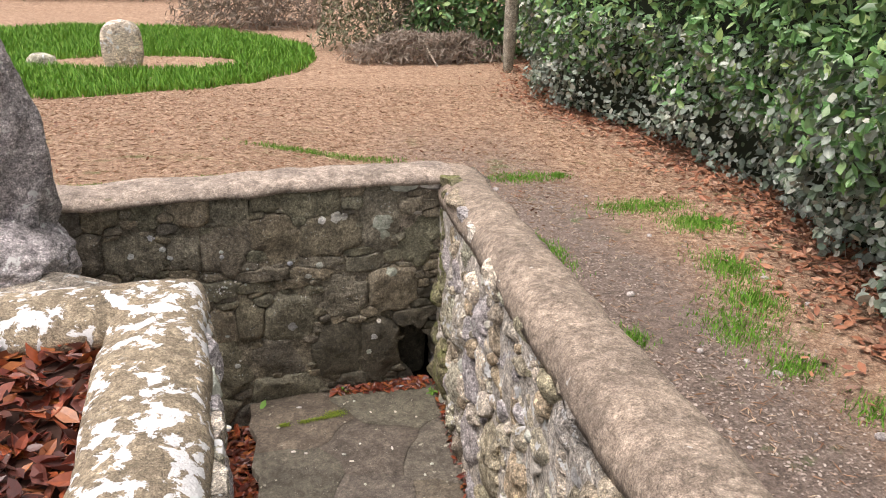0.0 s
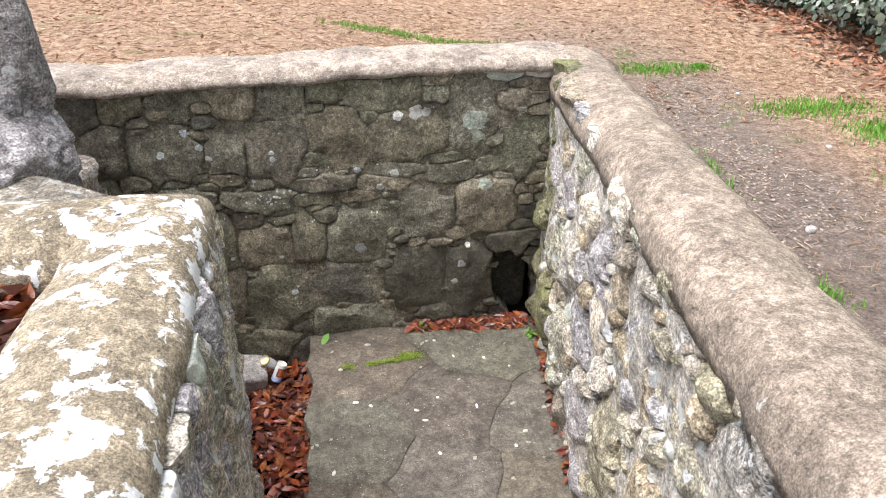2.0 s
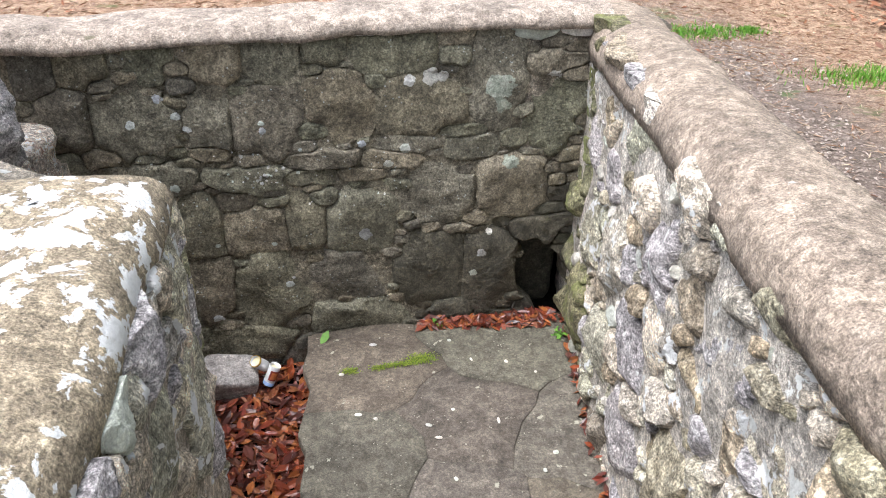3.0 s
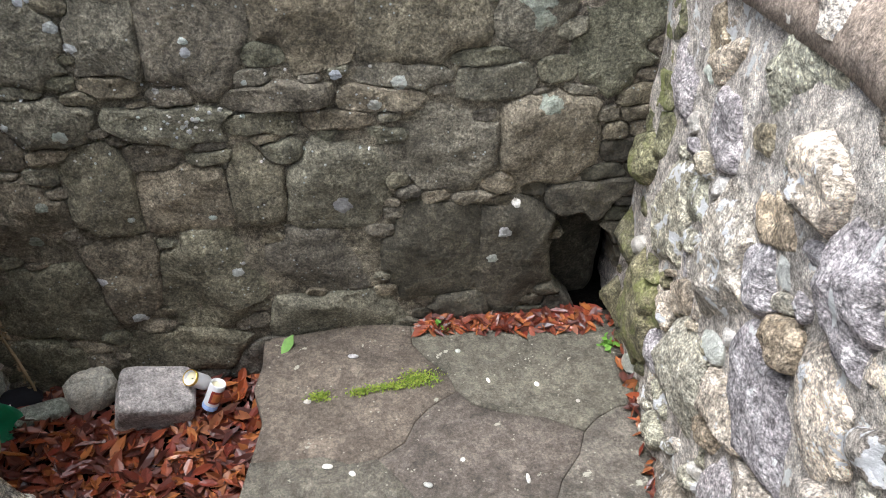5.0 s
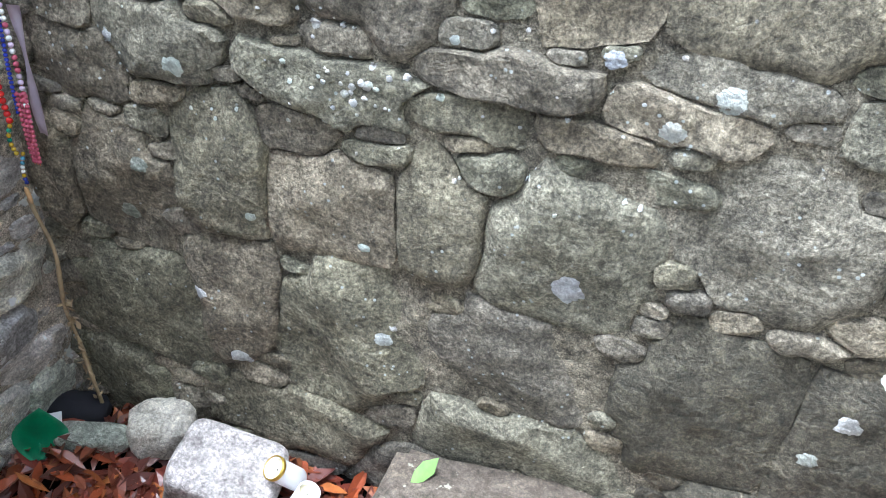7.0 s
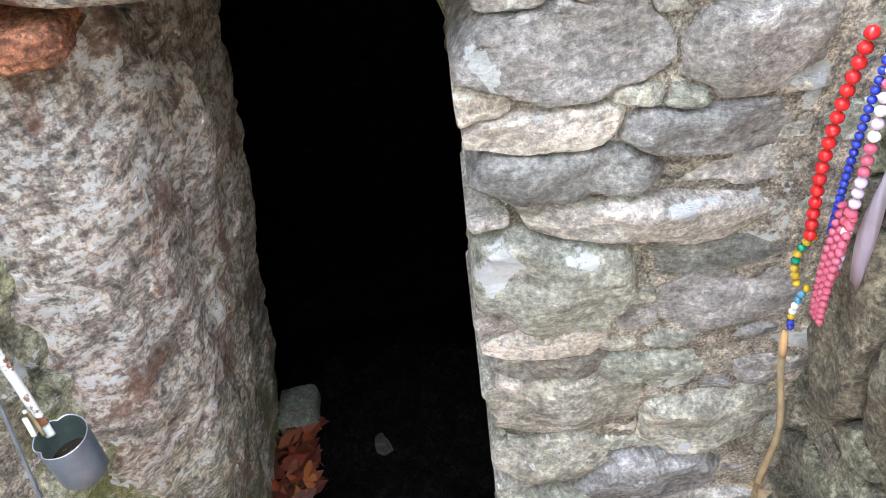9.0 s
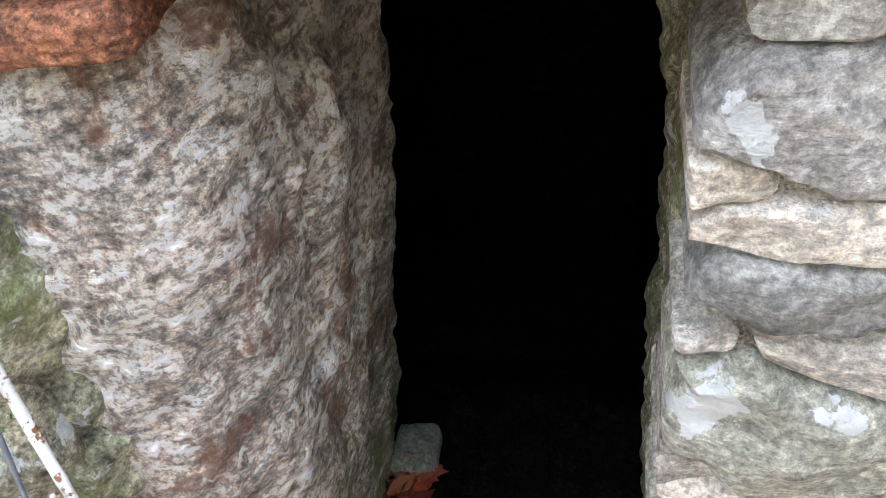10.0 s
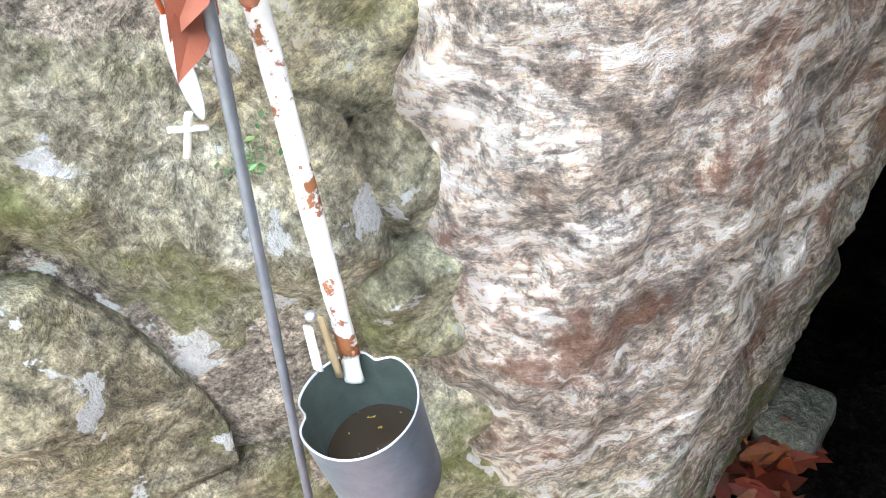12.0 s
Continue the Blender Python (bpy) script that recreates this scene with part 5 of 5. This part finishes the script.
def pinch(a, z):
    k = smoothstep(0.010, CUP_H, z)
    dent = math.exp(-((a - 3.5) / 0.20) ** 2) + 0.9 * math.exp(-((a - 5.55) / 0.20) ** 2)
    return 1 - 0.17 * k * dent + 0.015 * math.sin(2 * a)


bm, rings = lathe([(CUP_R * 0.90, 0), (CUP_R * 0.96, 0.002), (CUP_R * 0.97, 0.02), (CUP_R, CUP_H * 0.7), (CUP_R * 1.02, CUP_H)], 64, pinch)
bm.faces.new(list(reversed(rings[0])))
part("cup", bm, M_PEWTER, ladle, "dented grey metal cup")
bm, rings = lathe([(CUP_R * 0.995, CUP_H), (CUP_R * 0.975, CUP_H * 0.7), (CUP_R * 0.90, 0.02), (CUP_R * 0.88, 0.004)], 64, pinch)
part("lining", bm, M_CUP_IN, ladle, "green-stained inside of the cup")
bm, rings = lathe([(CUP_R * 1.022, CUP_H - 0.0003), (CUP_R * 1.018, CUP_H + 0.0004), (CUP_R * 0.998, CUP_H + 0.0004), (CUP_R * 0.985, CUP_H - 0.0003)], 64, pinch)
part("rim", bm, M_RIM, ladle, "bright worn rim")
bm, rings = lathe([(CUP_R * 0.925, 0.022), (0.0005, 0.0222)], 48, pinch)
part("water", bm, M_WATER, ladle, "brown standing water")
part("rod", tube(line((-0.016, -0.0185, 0.056), (-0.068, -0.047, 0.318), 40), 0.0045, 10, 0.12, 0.75), M_WHITEROD, ladle, "flaking white painted iron rod")
part("rod_tip", tube(line((-0.012, -0.0165, 0.044), (-0.016, -0.0185, 0.060), 8), 0.0042, 8, 0.3, 0.5), M_WHITEROD, ladle)
part("bracket", tube(line((-0.008, -0.019, 0.050), (-0.012, -0.021, 0.083), 8), 0.0018, 8, 0.2, 0.5), M_STEM, ladle, "rusted bracket")
part("tag", tube(line((-0.003, -0.0235, 0.058), (-0.007, -0.024, 0.080), 8), 0.0028, 8, 0.1, 0.4), M_PLASTIC_W, ladle, "white plastic tag")
part("screw", lathe([(0.0001, 0.0), (0.0022, 0.0008), (0.0022, 0.003), (0.0001, 0.0036)], 10)[0], M_RIM, ladle).location = (-0.008, -0.020, 0.086)

rod = rest("grey_rod", None, (0, 0, 0), (0, 0, 0), "slender grey painted rod leaning on the mossy wall", "rod")
part("shaft", tube(line((-0.889, 3.180, 0.39), (-0.955, 3.214, 0.765), 30), 0.0021, 8, 0.12), M_GREYROD, rod)
part("foot_shaft", tube(line((-0.853, 3.168, -0.185), (-0.888, 3.178, 0.39), 30), 0.0021, 8, 0.12), M_GREYROD, rod)

# rosary, pendant and cross hung on the grey rod
strand("rosary", [(-0.957 + 0.006 * math.sin(i * 0.5), 3.208, 0.746 - 0.0045 * i) for i in range(15)], [B_BROWN], 0.0034, "brown wooden rosary beads hung on a rod", "rosaries on the rod")
strand("rosary", [(-0.948 + 0.0004 * i, 3.203 - 0.0006 * i, 0.735 - 0.0052 * i) for i in range(15)], [B_WHITE], 0.0021, "white rosary beads hung on a rod", "rosaries on the rod")
cross = base_thing("small_cross", (-0.927, 3.189, 0.650), "small white metal cross hanging from beads", "cross")
cross.scale = (0.8, 0.8, 0.8)
cross.rotation_euler = (radians(-12), radians(-22), radians(-25))
for nm, a, b in (("upright", (0, 0, -0.012), (0, 0, 0.011)), ("arm", (-0.008, 0, 0.003), (0.008, 0, 0.003))):
    part(nm, tube(line(a, b, 8), 0.0017, 8, 0.15, 0.6), M_SILVER, cross)
pendant = base_thing("pendant", (-0.934, 3.192, 0.671), "oval picture pendant with red backing on orange cord", "pendant")
pendant.rotation_euler = (0, radians(-6), radians(-8))
bm = bmesh.new()
bmesh.ops.create_uvsphere(bm, u_segments=24, v_segments=12, radius=1, matrix=Matrix.Diagonal((0.0016, 0.008, 0.018, 1)))
part("case", bm, plain_mat("clear_grey_plastic", (0.62, 0.64, 0.70), 0.2, 0, 0.2), pendant)
bm = bmesh.new()
bmesh.ops.create_uvsphere(bm, u_segments=24, v_segments=12, radius=1, matrix=Matrix.Translation((-0.0012, -0.0022, 0)) @ Matrix.Diagonal((0.0010, 0.0078, 0.0178, 1)))
part("backing", bm, plain_mat("crimson_cloth", (0.55, 0.03, 0.09), 0.6, 0, 0.2), pendant)
part("cord", tube([(0, 0, 0.018), (0.002, 0.002, 0.03), (0.001, 0.003, 0.05), (0, 0.002, 0.07), (0, -0.002, 0.05), (0, -0.003, 0.03), (0, 0, 0.018)], 0.0009, 6), M_CORD, pendant)
strap = base_thing("leather_tag", (-0.942, 3.205, 0.698), "torn red-brown leather scrap tied to the rod", "tag")
part("hide", leaves("hide", [((0, 0, 0), (0.6, 0.8, 0.2)), ((-0.004, 0.002, 0.014), (0.5, 0.8, -0.1)), ((0.003, -0.003, -0.010), (0.7, 0.7, 0.2)), ((-0.002, 0, 0.028), (0.6, 0.7, 0))], 0.034, M_LEATHER, 95, 0.3, 0.35, 0.3), None, strap)


# moss, weeds and chips on the flags
def moss(name, cx, cy, rx, ry, n, seed, z=0.008):
    rng = np.random.RandomState(seed)
    spots = [((cx + rng.normal(0, rx), cy + rng.normal(0, ry), z + 0.006 * rng.rand()), (0, 0, 1)) for _ in range(n)]
    tagged(new(name, leaves(name, spots, 0.008, M_MOSS, seed, 0.5, 0.5, 0.7)), "bright green moss in a paving joint", "moss", kind="stuff")


moss("moss", 0.25, 3.745, 0.028, 0.016, 700, 101)
moss("moss", 0.17, 3.722, 0.04, 0.008, 400, 102)
moss("moss", -0.045, 3.705, 0.016, 0.010, 260, 103)
moss("moss", 0.075, 3.712, 0.018, 0.008, 260, 104)


def weed(at, n, size, seed, label, mat=None):
    ob = base_thing("weed", at, label, "plant", "weeds in the joints")
    rng = np.random.RandomState(seed)
    part("leaf", leaves("leaf", [((rng.normal(0, 0.012), rng.normal(0, 0.010), abs(rng.normal(0.012, 0.014))), (rng.normal(0, 0.5), -0.6, 1)) for _ in range(n)], size, mat or M_FERN, seed, 0.3, 0.5, 0.6), None, ob)
    part("stem", tube(line((0, 0, -0.006), (0.003, -0.004, 0.02), 5), 0.0010, 5), mat or M_FERN, ob)
    return ob


weed((0.875, 3.82, 0.004), 40, 0.022, 111, "small green fern growing at the wall foot")
weed((0.355, 3.955, 0.004), 26, 0.018, 112, "tiny green weed at the wall foot")
weed((-0.755, 1.75, 1.33), 34, 0.03, 113, "green weed growing beside the coping")
weed((-0.948, 3.178, 0.616), 60, 0.008, 114, "dark little fern rooted in a wall crevice", M_HEDGE).scale = (0.5, 0.5, 0.4)
fresh = base_thing("green_leaf", (-0.14, 3.935, 0.012), "single fresh green leaf lying on the flags", "leaf")
part("blade", leaves("blade", [((0, 0, 0.006), (0, -0.6, 1))], 0.075, M_FERN, 115, 0.3, 0.4, 0.1), None, fresh)
rng_chip = np.random.RandomState(7)
for k in range(16):
    x, y = rng_chip.uniform(-0.15, 0.75), rng_chip.uniform(2.95, 3.9)
    rest("pale_chip", rock_mesh("pale_chip", (rng_chip.uniform(0.006, 0.018), rng_chip.uniform(0.005, 0.010), 0.003), M_WHITE, 40 + k, 2), (x, y, 0.008), (0, 0, 360 * rng_chip.rand()), "small pale stone chip on the flags", "chip", "chips on the flags")
for k in range(70):
    x = 0.5 + 2.2 * rng_chip.rand()
    y = rng_chip.uniform(1.0, 5.5)
    if x < right_x(y) + 0.42:
        continue
    s = 0.008 + 0.022 * rng_chip.rand() ** 2
    rest("pebble", rock_mesh("pebble", (s, s * 0.75, s * 0.5), M_PINKROCK, 60 + k % 7, 2), (x, y, ground_z(x, y) + s * 0.25), (0, 0, 360 * rng_chip.rand()), "small loose stone on the gravel path", "pebble", "pebbles on the path")
